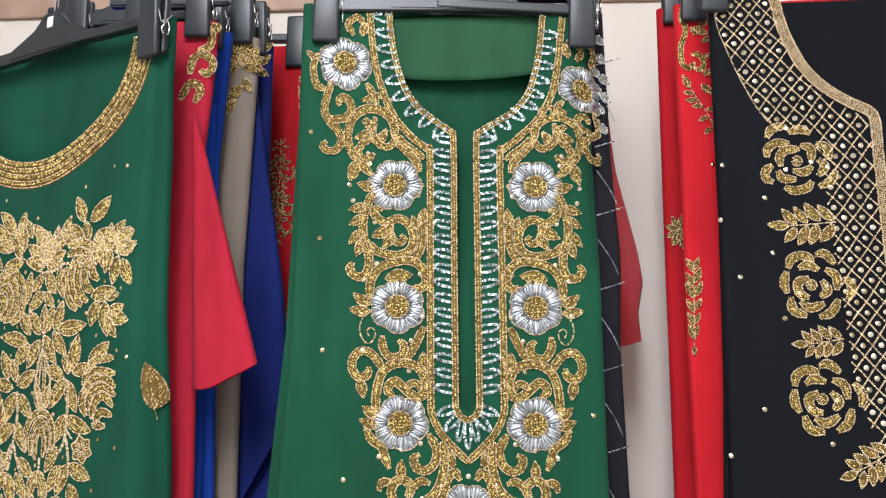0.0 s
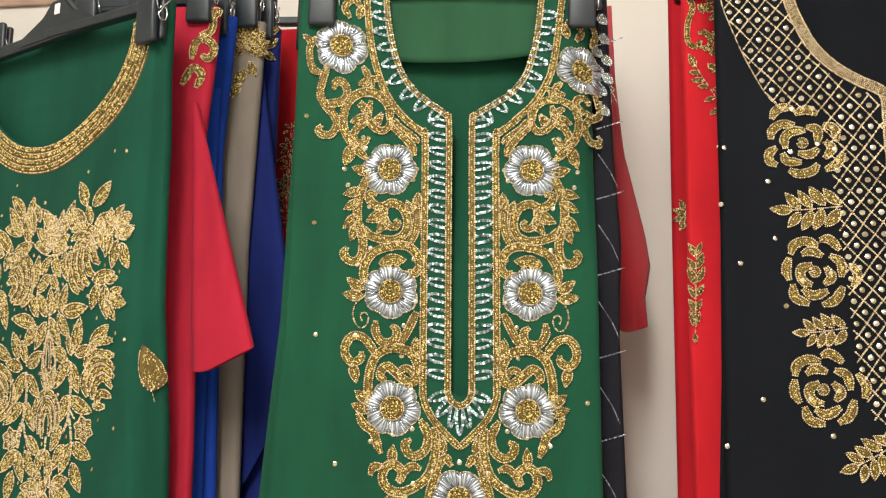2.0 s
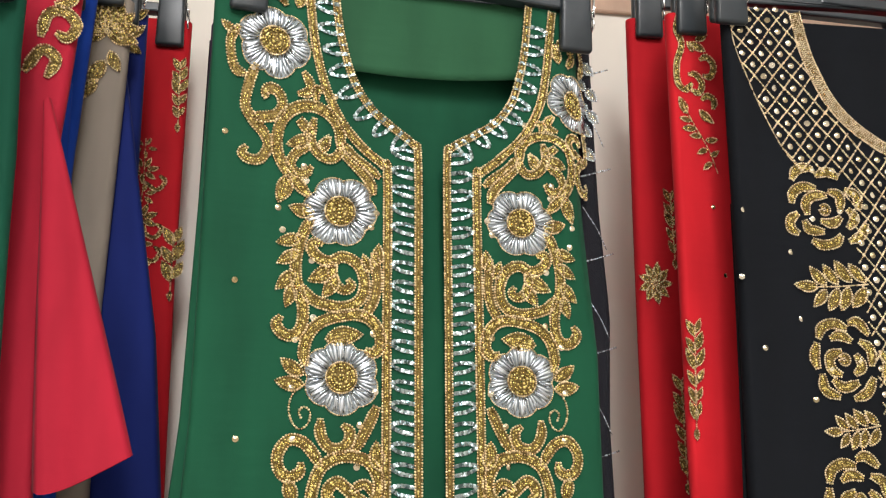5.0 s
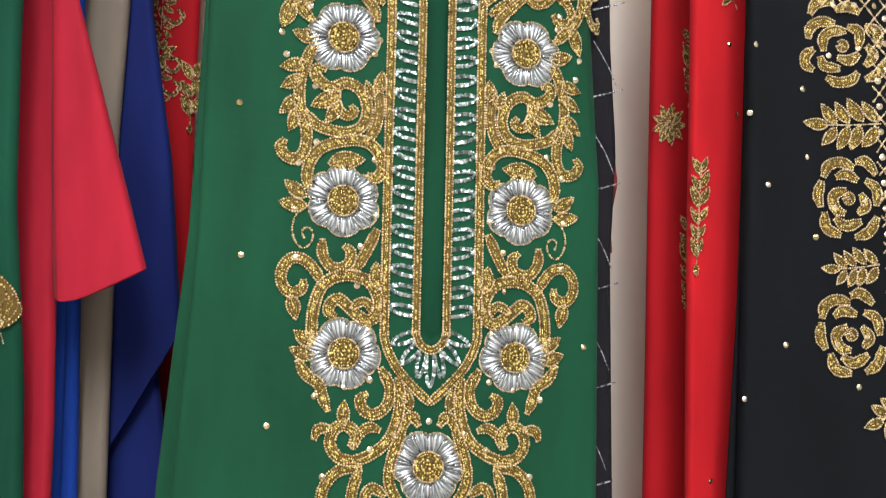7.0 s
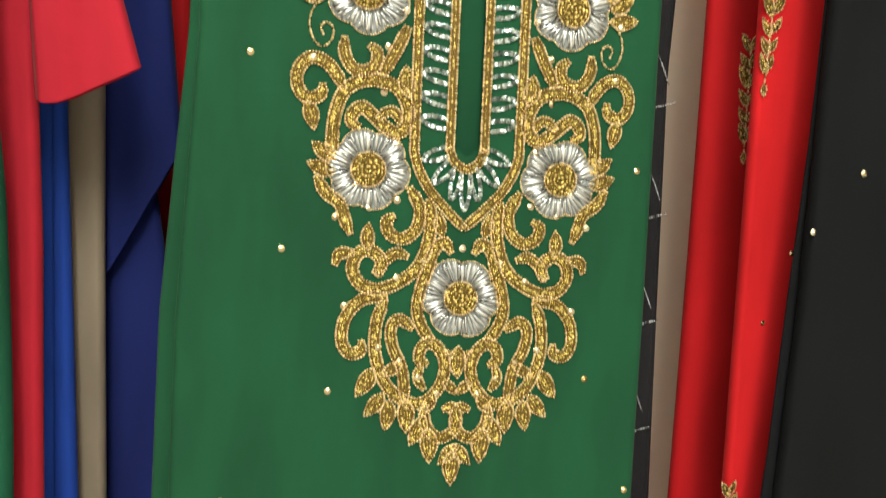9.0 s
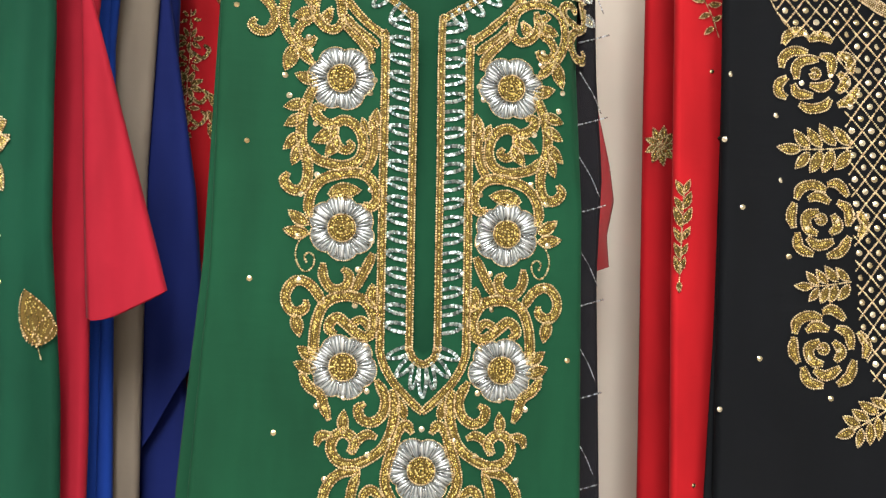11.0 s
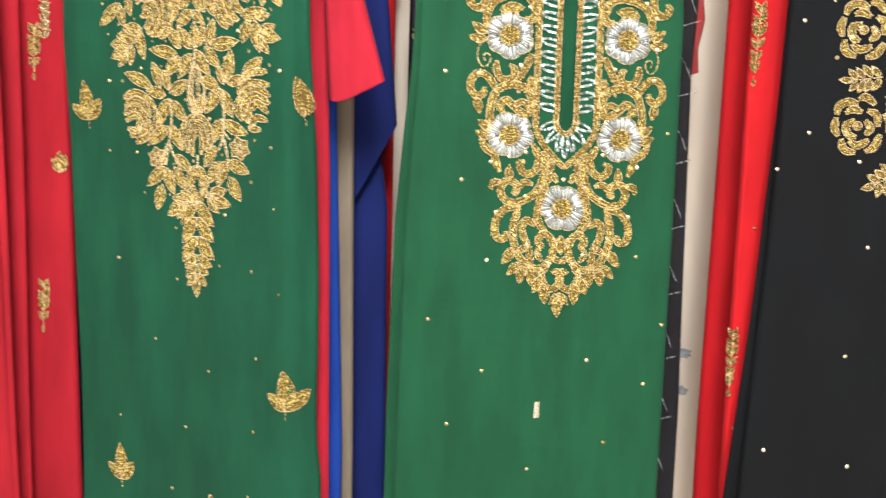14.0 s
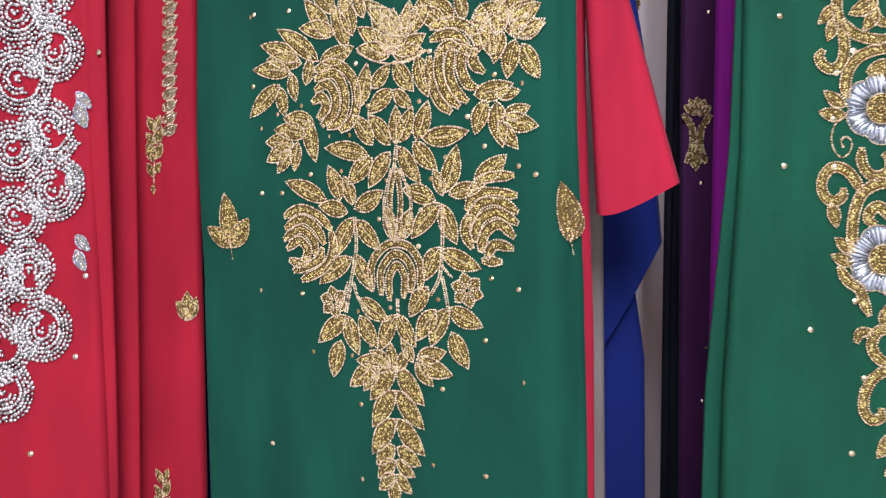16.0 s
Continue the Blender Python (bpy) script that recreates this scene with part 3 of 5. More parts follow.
def flower(w, u, d, r=30, petals=6, turn=0.0):
    """Silver bugle-bead petals round a gold beaded heart, with a scalloped gold outline."""
    th = np.linspace(0, 2 * np.pi, 160)
    rim = r * (0.86 + 0.14 * np.abs(np.cos(petals / 2 * (th + turn))) ** 0.7 + 0.025 * np.sin(2 * th + 5 * turn))
    pts = np.stack([u + rim * np.cos(th), d + rim * np.sin(th)], 1)
    inner = np.stack([u + 0.02 * r * np.cos(th), d + 0.02 * r * np.sin(th)], 1)
    heart = np.stack([u + 0.42 * r * np.cos(th), d + 0.42 * r * np.sin(th)], 1)
    w.ribbon(inner, heart, "pad", 0.0004, 0.0003)
    w.ribbon(heart, pts, "grey", 0.0002, 0.0002)
    w.beads(even(pts, 1.75), 0.85, "gold", lift=0.0009)
    k = 50
    a = np.linspace(0, 2 * np.pi, k, endpoint=False) + RNG.normal(0, 0.02, k)
    rr = np.interp(a % (2 * np.pi), th, rim) * 0.95
    r0 = r * (0.42 + 0.05 * (np.arange(k) % 2))
    swirl_by = 0.10 * np.sin(petals * a)
    pa = np.stack([u + r0 * np.cos(a), d + r0 * np.sin(a)], 1)
    pb = np.stack([u + rr * np.cos(a + swirl_by), d + rr * np.sin(a + swirl_by)], 1)
    w.bugles(pa, pb, 1.12)
    mid = np.arange(k) + 0.5
    a2 = mid / k * 2 * np.pi
    r2 = np.interp(a2, th, rim) * 0.96
    w.bugles(np.stack([u + 0.68 * r * np.cos(a2), d + 0.68 * r * np.sin(a2)], 1), np.stack([u + r2 * np.cos(a2), d + r2 * np.sin(a2)], 1), 0.85, lift=0.0009)
    ring = np.stack([u + 0.41 * r * np.cos(th), d + 0.41 * r * np.sin(th)], 1)
    w.beads(even(ring, 1.6), 0.9, "gold", lift=0.0018)
    for q in (0.34, 0.26, 0.17, 0.07):
        ring = np.stack([u + q * r * np.cos(th), d + q * r * np.sin(th)], 1)
        p = even(ring, 2.1)
        w.beads(p + RNG.normal(0, 0.35, p.shape), 1.1, "fill", lift=0.0016, vary=0.3)


def loop(w, u, d, eu, ed, half=4.2):
    """A hairpin loop of overlapping silver sequins from (u, d) to its bend at (eu, ed)."""
    a, b = np.array([u, d], float), np.array([eu, ed], float)
    e = (b - a) / np.linalg.norm(b - a)
    q = np.array([-e[1], e[0]])
    pts = [a + q * half, a + 0.55 * (b - a) + q * half, b + q * half * 0.35, b - q * half * 0.35, a + 0.55 * (b - a) - q * half, a - q * half]
    w.discs(even(spline(pts, 0.6), 1.45), 1.8, "sequin", tilt=0.5)


def make_stud(w, u, d, r=2.0, name="stud"):
    w.discs(np.array([[u, d]]), r, name, lift=0.0008, tilt=0.18)


def studs(g, z0, axis, points, r=2.1, material="stud", name="sequin_stud", warp=None):
    """Single round studs, each a piece of its own on one shared mesh."""
    tv, tf = unit_disc(10, 0.45)
    me = bpy.data.meshes.new(name)
    me.from_pydata([tuple(p * r / 1000) for p in tv], [], [tuple(map(int, t)) for t in tf])
    me.materials.append(STUD_PIECE if material == "stud" else CRYSTAL_PIECE)
    for u, d in points:
        ww = Work(g, z0, axis, 1, warp)
        p = ww.place([(u, d)], 0.0009)[0]
        ob = new(name, me)
        ob.parent = g.empty
        ob.location = p
        ob.rotation_euler = (random.uniform(-0.2, 0.2), random.uniform(0, 6), random.uniform(-0.2, 0.2))


def piece_metal(name, dark, light):
    m, nt, b = nodes_of(name)
    o = nt.nodes.new("ShaderNodeObjectInfo")
    r = ramp_node(nt, o.outputs["Random"], [(0.0, dark), (1.0, light)])
    link(nt, r.outputs[0], b.inputs["Base Color"])
    b.inputs["Metallic"].default_value, b.inputs["Roughness"].default_value = 1.0, 0.2
    return m


STUD_PIECE = piece_metal("stud_metal", (0.42, 0.31, 0.14), (0.85, 0.72, 0.46))
CRYSTAL_PIECE = piece_metal("crystal_metal", (0.45, 0.37, 0.22), (0.90, 0.84, 0.70))

# ---------------------------------------------------------------- green dress: scrolls and flowers
ZC = 1.73


def center_warp(u, d):
    """The shoulders hang a little askew."""
    if d < 0:
        d += u / 135 * 13 * min(1.0, -d / 60)
    return u, d


def cwork(side=1):
    return Work(center, ZC, axis_center, side, center_warp)


def cpart(name, build, label="", sides=(1, -1)):
    for s in sides:
        w = cwork(s)
        build(w)
        w.done(name, label)


cpart("neck_border", lambda w: band(w, [(13, 302), (12.8, 280), (12.8, 140), (12.8, 12), (17, -2), (34, -14), (54, -29), (68, -48), (76, -68), (84, -104), (89, -152)], 5.8, (1, 1)),
      "narrow gold beaded border of the neckline")
cpart("neck_tip", lambda w: band(w, [(-13, 300), (-9, 310), (0, 315), (9, 310), (13, 300)], 5.8, (1, 1)), "", (1,))
cpart("outer_border", lambda w: band(w, [(0, 358), (14, 345), (29, 328), (38, 308), (39, 285), (39, 150), (39, 28), (43, 18), (58, 6), (80, -18), (95, -48), (104, -84), (112, -152)], 6.6, (0.7, 1)),
      "broad gold beaded border of the neckline")


LOOPS = [(17.5, 8 + 16.2 * k, 34, 5 + 16.2 * k, 3.6) for k in range(18)]
LOOPS += [(24, -8, 34, 4, 4.2), (38, -19, 50, -8, 4.2), (51, -30, 66, -20, 4.2), (64, -43, 80, -36, 4.2), (71, -58, 88, -53, 4.2), (76, -75, 94, -72, 4.2),
          (81, -92, 99, -91, 4.2), (85, -110, 102, -111, 4.2), (88, -128, 105, -130, 4.2), (15, 303, 31, 309, 3.6), (11, 312, 23, 325, 3.6), (6, 318, 10, 336, 3.0)]
for it in LOOPS:
    cpart("sequin_loop", lambda w: loop(w, *it))
cpart("sequin_loop", lambda w: loop(w, 0, 320, 0, 343, 3.2), "", (1,))
for (fu, fd, ft) in [(136, -70, 0.3), (78, 60, 0.1), (75, 195, 0.5), (71.5, 319, 0.2)]:
    cpart("beaded_flower", lambda w: flower(w, fu, fd, 30, 6, ft), "silver beaded flower with a gold heart")
cpart("beaded_flower", lambda w: flower(w, 0, 410, 30, 6, 0.0), "silver beaded flower with a gold heart", (1,))


def scroll(pts, width=8.2, taper=(0.45, 0.45)):
    cpart("beaded_scroll", lambda w: band(w, pts, width * 1.04, taper))


def leaves(items, width=0.46):
    for it in items:
        cpart("beaded_leaf", lambda w: leaf(w, *it, width=width + 0.04))


# between the first and the second flower
scroll([(150.3, -48.2), (154.9, -35.1), (157.5, -19.4), (150.6, -9.4), (141.6, -1), (137.7, 9.3), (143.6, 20.7), (153.3, 21.6), (158.3, 16.4), (155, 11.4)], 7.4)
scroll([(151.7, -12.4), (141.8, -12.2), (131.6, -15.3), (127.5, -22.9), (130.2, -30.2), (136.7, -33.3), (142.4, -30.1), (140.8, -26)], 7.2)
scroll([(78.9, 5.9), (79.3, -7.6), (85.8, -17.6), (96.8, -23.5), (107.9, -24.1), (119.1, -19.9), (126.9, -11.8), (130.4, -0.8), (129.9, 13.2), (124.2, 25.4), (114.8, 36.9), (103.7, 48.6)], 8.2)
scroll([(50.2, 44.1), (54.1, 33.5), (64.6, 21.4), (77.9, 8.2)], 7.6)
scroll([(45.7, 29.3), (55.2, 21.5), (67.6, 12.1), (75.7, 1.8)], 6.6)
scroll([(79, 2.1), (78.8, 9.8), (85.2, 16.1), (93.5, 14.5), (100.1, 8), (103.1, -1.1), (102.1, -8.7), (100.6, -15.5)], 7)
scroll([(112.9, -13.3), (108, -8.5), (101, -4.6)], 7.4, (0.8, 0.5))
scroll([(103.3, 6.9), (113.7, 12.2), (119.3, 21.7), (115.9, 28.9), (107.3, 30.1), (102, 23.9)], 7.2)
scroll([(111, -49), (105.5, -41.5), (105.6, -34.8), (114.7, -32.3)], 6.8)
scroll([(93.7, -37.4), (100.2, -36.9), (99.3, -28.2)], 6.4)
leaves([(120.8, 32.7, 128.2, 55.8), (98.8, 63.2, 119.2, 58.3), (103.1, -0.3, 122.5, 6.3), (96.4, 7.6, 86.5, -2.2), (92.7, 11.1, 88.5, -4.1)], 0.5)
scroll([(166, -76), (172, -62), (168, -44), (158, -40)], 6.6)
scroll([(128, -104), (134, -116), (124, -126), (116, -118)], 6.8)
scroll([(146, -104), (152, -120), (146, -134)], 6.8)
leaves([(168, -70, 180, -78), (118, -104, 112, -122)])
# between the second and the third flower
scroll([(100.5, 66.2), (106.9, 79.2), (111.9, 95.8), (112.7, 114.1), (109.2, 129), (106.2, 141.1), (107.2, 155.1), (113.2, 162.6), (121.6, 161.6), (127, 154.3), (123.7, 147.8)], 8.2)
scroll([(108, 123.4), (99.8, 133), (86.6, 137.8), (72.6, 138.8), (61.7, 133.2), (57.3, 121.4), (59.9, 108.6), (66.9, 100.6), (76.1, 98), (85.1, 102.3), (94.3, 99.6), (100.3, 93.1), (98.6, 87.4), (92.3, 87.9)], 8.2)
scroll([(82.4, 103), (83.1, 112.8), (79.3, 121.8), (72.8, 125.1), (67.9, 121.1), (70.7, 116.6)], 7)
scroll([(57.8, 146.3), (50.2, 133.5), (47.2, 118), (48.3, 105.5), (49.9, 93.9)], 7.6, (0.5, 0.5))
scroll([(103.7, 186.3), (104.9, 174.7), (101.3, 161.6), (92.6, 152.1), (79.7, 147), (63.8, 144.8), (52.3, 148.8), (45.3, 158.6), (44.2, 169.5), (49.6, 175.2), (56, 173.2)], 8.4)
leaves([(109.1, 83.1, 128.6, 88.6), (111.5, 94.8, 127.6, 105.5), (113.7, 111, 127.9, 126.4), (114.7, 122, 120, 140.4), (79.6, 106.1, 102.8, 118.6), (79.5, 113.5, 90.8, 131.6), (52, 110.4, 58.7, 95.4), (46.5, 104, 45.8, 86.1), (87.8, 165, 58.5, 160.5), (104.9, 193.4, 122.3, 181.2), (104.2, 200.9, 126.6, 198.2)], 0.46)
cpart("beaded_curl", lambda w: cord(w, [(104.2, 201.4), (112.4, 208.2), (115.5, 219.3), (112.6, 230.1), (106.4, 235.2), (100, 230.3), (98.9, 221.9), (103.8, 218.1), (107.6, 221.7), (105.8, 226.5)], 1.15))
# between the third and the fourth flower
scroll([(90.8, 227.4), (90.6, 238.8), (84.2, 248.8), (75.3, 249.9), (68.7, 245), (68, 236.6), (73.4, 231.9)], 7.8)
scroll([(64.1, 252), (55.4, 236.4), (46.7, 217.5)], 7.8, (0.4, 0.6))
scroll([(97.5, 312.9), (97.5, 293.3), (95.3, 277.9), (89.9, 264.9), (79.1, 257.4), (66.3, 255.9), (52.8, 260.1), (45, 272.8), (44.8, 285), (51.9, 292), (60.8, 288.1), (70.3, 279.9), (77, 275.2), (83.5, 279.6), (84.2, 286.5), (78.4, 289.4)], 8.4)
scroll([(66.2, 282.9), (60.1, 277.7), (54.3, 277.2), (50.6, 284.2)], 6.4)
scroll([(90.9, 263.2), (95.4, 254.2), (103.5, 245.6), (113.6, 243.2), (121.1, 249.8), (123.4, 259.3), (119.7, 268.7), (111.9, 271.2), (105.6, 266.8), (105.3, 260.8)], 8)
leaves([(115.7, 273.4, 110.5, 292.9), (44.2, 266.2, 47.2, 244.2), (95.3, 312.5, 111.5, 301.8), (95.1, 322.6, 114.5, 315.8)], 0.5)
# round and below the fourth flower
scroll([(108.3, 325.5), (100.8, 337.1), (91.1, 344.1), (86.9, 355.9), (82.8, 365.5)], 8, (0.4, 0.4))
scroll([(41.2, 330.3), (33.4, 345.3), (35.4, 359.7), (44.5, 367.5), (54.3, 364.4), (57.3, 355.4), (51.6, 351.2)], 8)
scroll([(26.7, 338.2), (24.6, 356.4), (27.7, 374.9), (34.8, 389.6), (47.9, 399.9), (62.2, 405), (74.9, 401.4), (80.8, 390.7), (76.9, 379.6), (67.8, 377), (60.2, 384.2), (61.8, 395.2)], 8.2)
scroll([(64.7, 393.6), (56.8, 382.9), (48.9, 378), (40.8, 380.6)], 7.4)
scroll([(93.4, 388.2), (90.1, 380.1), (79.8, 379.1)], 7.6)
scroll([(8.6, 376.6), (14, 369.3), (21.3, 374.7), (25.6, 388.7), (30.5, 404), (32.5, 420.3), (27, 434.7), (19.9, 441.5)], 8)
scroll([(55.2, 409.4), (73, 412.9), (84.3, 425.5), (87, 442.5), (81.1, 452.3), (73, 450.2), (72.6, 443.2)], 8)
scroll([(56.3, 412.4), (61.8, 428.3), (62.6, 450.5), (55.3, 472.6), (42.9, 485.3), (28.8, 489.6), (16.7, 481.5), (10, 466.5), (12.1, 452.4), (20.4, 443.9), (27.9, 447.1), (29.5, 455.9), (23, 459.9)], 8)
scroll([(35.1, 433.2), (45.1, 426.6), (51.4, 433.2), (49.4, 447.7), (42.7, 461.6), (40.1, 476.3), (39.3, 488.7)], 7.6)
scroll([(24.7, 490.7), (22.6, 505.5), (13.6, 515.4), (3.1, 512.1), (-0.8, 501.9), (3.6, 492.4), (10, 494.4)], 7.8)
scroll([(9.9, 473), (0.3, 481.1)], 7)
scroll([(24.9, 478.8), (30.3, 470.1), (27.6, 460)], 6.4)
leaves([(70.1, 376.5, 69.8, 357), (15.8, 364.7, 19.1, 347.1), (42.8, 459.3, 57.7, 468), (39.4, 486.3, 37.7, 511.3), (63, 463.4, 75.5, 483.9), (55.2, 482.1, 68.9, 498.5), (51, 486.7, 53.5, 509.3), (23.9, 499, 34.6, 520.8), (21.4, 508.4, 19.1, 534.7), (-0.6, 521, 12, 535.8), (2.7, 454.5, 10.4, 448.9), (16.1, 483.3, 26.9, 496.7)], 0.46)
cpart("beaded_leaf", lambda w: leaf(w, -1, 526, -2, 552, width=0.48), "", (1,))
cpart("beaded_leaf", lambda w: leaf(w, 0, 446, 0, 470, width=0.5), "", (1,))
CENTER_STUDS = [(0, 373), (29, 383), (48, 396), (44, 458), (60, 448), (16, 482), (52, 300), (48, 206), (50, 340), (94, 354), (98, 148), (112, 166), (114, 204), (62, 264), (112, 243), (50, 160),
                (52, 72), (100, 102), (124, 78), (108, 24), (84, -34), (152, -46), (80, 330), (70, 346), (106, 36), (48, 60), (60, 232), (86, 418), (30, 470), (128, 60)]
studs(center, ZC, axis_center, [(s * u, d) for u, d in CENTER_STUDS for s in (1, -1)], 2.7, "crystal", warp=center_warp)
studs(center, ZC, axis_center, [(-160, 121), (-155, 243), (-131, 378), (-96, 481), (134, 309), (41, 609), (-97, 627), (100, 470), (70, 720), (-140, 700), (-30, 760), (120, 640), (-170, 560), (140, 560), (-172, 0)], 2.5)


def price_tag(w):
    w.ribbon(np.array([[-24, 668.0], [-24.5, 690]]), np.array([[-18, 667.0], [-17.5, 689]]), "crystal", 0.0008, 0.0004)
    cord(w, [(-20, 672), (-22, 680), (-20, 688)], 1.0, "silver")


cpart("silver_oval_motif", price_tag, "small silver oval on the plain cloth", (1,))

# ---------------------------------------------------------------- emerald dress: round neck and foliage
ZL = 1.655


def axis_left(z):
    return -0.010 + 0.010 * min(1.0, max(0.0, (1.655 - z) / 0.47))


def sewn(garment, z0, axis, name, build, label="", sides=(1,), warp=None):
    for s in sides:
        w = Work(garment, z0, axis, s, warp)
        build(w)
        w.done(name, label)


def lpart(name, build, label="", sides=(1, -1), warp=None):
    sewn(left, ZL, axis_left, name, build, label, sides, warp)


def neck_rows(w):
    """Rows of beads that follow the round neck, wide at its foot."""
    th = np.linspace(0.0, math.pi, 90)
    for k in range(9):
        o = 1 + 3.9 * k
        c = np.stack([-33 - (150 + o) * np.cos(th), -183 + (125 + o) * np.sin(th)], 1)
        if k in (0, 2, 4, 6, 8):
            w.beads(even(c, 2.0), 0.95, "gold", lift=0.0011)
        else:
            p = even(c, 2.3)
            w.beads(p + RNG.normal(0, 0.35, p.shape), 1.25, "fill", lift=0.0013, vary=0.3)
            p = even(np.stack([-33 - (149 + o - 1) * np.cos(th), -183 + (124 + o - 1) * np.sin(th)], 1), 2.6)
            w.beads(p, 0.9, "fill", lift=0.0011, vary=0.3)
    lo = np.stack([-33 - 150 * np.cos(th), -183 + 125 * np.sin(th)], 1)
    hi = np.stack([-33 - 184 * np.cos(th), -183 + 159 * np.sin(th)], 1)
    w.ribbon(lo, hi)


lpart("neck_band", neck_rows, "broad round neckband of gold beads", (1,), None)
TOP_LEAVES = [(-81.5, 70.7, -130, 37.1), (-62, 46.7, -102.9, 38.7), (-68.4, 50.2, -96.6, 13.2), (-49.5, 61, -66.2, 20.7), (-43.2, 50.4, -54.1, 14.9), (-104.6, 67.9, -150.4, 50.3), (-114.8, 78.7, -159.9, 73.3), (-101.3, 71.3, -143.5, 64.3), (-128.6, 89.5, -164.1, 118.8), (-127.3, 92.2, -121.5, 119.7), (-113.5, 79.9, -108.4, 106), (-78.9, 70.9, -42.1, 60.7), (-96.2, 91.5, -90.6, 65.9), (-2.3, 72, -38.4, 63), (-2.3, 71, -37, 44), (-2.2, 70.5, -22.7, 25.4), (-1.1, 70.6, -9, 34.8), (0.1, 70.7, 2.8, 32.1), (1.9, 70.8, 19, 29.9), (3.6, 71, 36.4, 57.8)]
TOP_LEAVES += [(1.9, 71.8, 33.5, 70), (-37.7, 115.5, -27.5, 76.9), (-23.4, 98.7, -2.3, 79.8), (2.4, 78.2, 23.6, 105.1), (0.4, 102.7, -26.7, 121.1), (1.6, 102.8, 21.8, 118.6), (27.8, 75.3, 38.8, 110.8), (10.8, 49.6, 28.1, 35.8), (-30.7, 35.6, -41, 14.4), (86.8, 76.3, 88.6, 37.5), (102.4, 63.8, 105.7, 32), (107.6, 61.1, 99.7, 86.6), (118.7, 69, 111.4, 99.4), (121.7, 67.4, 144.2, 54.6), (124.7, 73.1, 139.8, 101.2), (111.2, 50.9, 135.7, 39), (95.2, 53, 97.2, 80.9), (115.2, 64.1, 130.2, 49.7), (82.3, 111.5, 116.5, 104.4), (101.1, 112.6, 122.5, 110.2)]
TOP_LEAVES += [(92.8, 116.7, 82.3, 144.2), (102.1, 118.2, 106.2, 155.1), (108.2, 128.6, 131.4, 123.4), (107.2, 131.4, 138.1, 139.4), (104.1, 134.4, 119.4, 156.9), (-96.9, 137.6, -134.7, 131.9), (-106.9, 144.6, -113, 170.8), (-112.4, 146, -145.9, 143.3), (-116.7, 149.5, -146.1, 161.6), (-115.6, 152.7, -133.8, 172.6), (-93.3, 124.1, -87.1, 162.9), (-86.8, 127.6, -123.5, 121.7)]
STAR_LEAVES = [(-3.8, 149.9, -26.7, 123.1), (-23.5, 149.3, -43.9, 122.3), (-28.5, 159.1, -75.7, 150.7), (-25, 161.2, -52.6, 184.1), (-4.2, 156.8, -30.4, 187.3), (2.8, 149.1, 3.8, 116.7), (5.8, 148.2, 22.3, 118.7), (25.5, 146.9, 38.8, 114.7), (32.3, 146.2, 76.6, 141.2), (22.5, 148.8, 45.4, 173.4), (5.5, 152.1, 27.9, 183.9), (-77.4, 199.5, -124.8, 181.2), (-62.5, 198.4, -73.1, 167.3), (-49.5, 202.5, -57.1, 176.8), (-47.3, 206.6, -14.8, 190.4), (-55.7, 209.8, -86.3, 204.2), (-49.8, 214.9, -72.9, 251.8), (-45.5, 216.9, -21.3, 243.1), (-5.6, 234.1, -13.2, 203.5), (0.4, 234, 16.7, 206.4)]
STAR_LEAVES += [(42.3, 199, 8.5, 189.1), (51, 192.7, 65.2, 153), (79.7, 183.4, 109, 161.7), (49.8, 194.7, 42.1, 172.4), (46, 201.4, 15.7, 232.1), (48.2, 202.4, 60.8, 236), (56.4, 194.2, 81.3, 184.9), (-54.2, 251.3, -90.5, 277), (-50.2, 248, -32.8, 281.5), (43.9, 239.4, 27.5, 268.6), (46, 242.2, 82, 256.6), (-46.8, 289.5, -14.9, 307.2), (30.6, 274.4, 10.3, 301.5), (-61.2, 306.1, -92.6, 332.7), (-61.2, 306.1, -49.2, 340.8), (-47.1, 305.2, -27.7, 332.8), (-6.4, 301.5, -25.3, 335.2), (-3.4, 301.3, 16.8, 327.6), (38.2, 293.8, 18.1, 322), (49.5, 292.1, 33.1, 325.8)]
STAR_LEAVES += [(51.7, 292, 82.2, 306), (53.6, 312.4, 68.6, 342.4), (-68.2, 329.8, -76.8, 364), (-12.2, 350, -51.9, 346.3), (-30.6, 350.6, -58.8, 371.2), (-26.9, 350.3, -43.6, 373.8), (-12.2, 348.9, -36.5, 336.6), (17.8, 339.1, 54.1, 349.7), (19, 336, 47.7, 329.6), (16.6, 342.2, 34.7, 360.5), (-10.4, 353.9, -12.9, 326.5), (-3.8, 351.2, 6.2, 331), (13.6, 341.5, 0.4, 322.4)]
LOWER_LEAVES = [(-7.3, 348.5, -36.2, 381.4), (-4.3, 348.2, 25.2, 378.6), (-7.8, 370, -34.3, 406.2), (-5.3, 369.7, 24.8, 399.7), (-8.3, 395.7, -34.8, 431.3), (-5.2, 395.3, 25, 422.9), (-8.8, 420.4, -30, 440.1), (-5.2, 421, 20.7, 432.6), (-9, 433.4, -28.4, 452.4), (-6.6, 433, 14.1, 443.7), (-9.3, 446.3, -26.8, 463.1), (-6.3, 445.8, 10.8, 459.5), (-8.2, 451.3, -8.6, 477.2)]
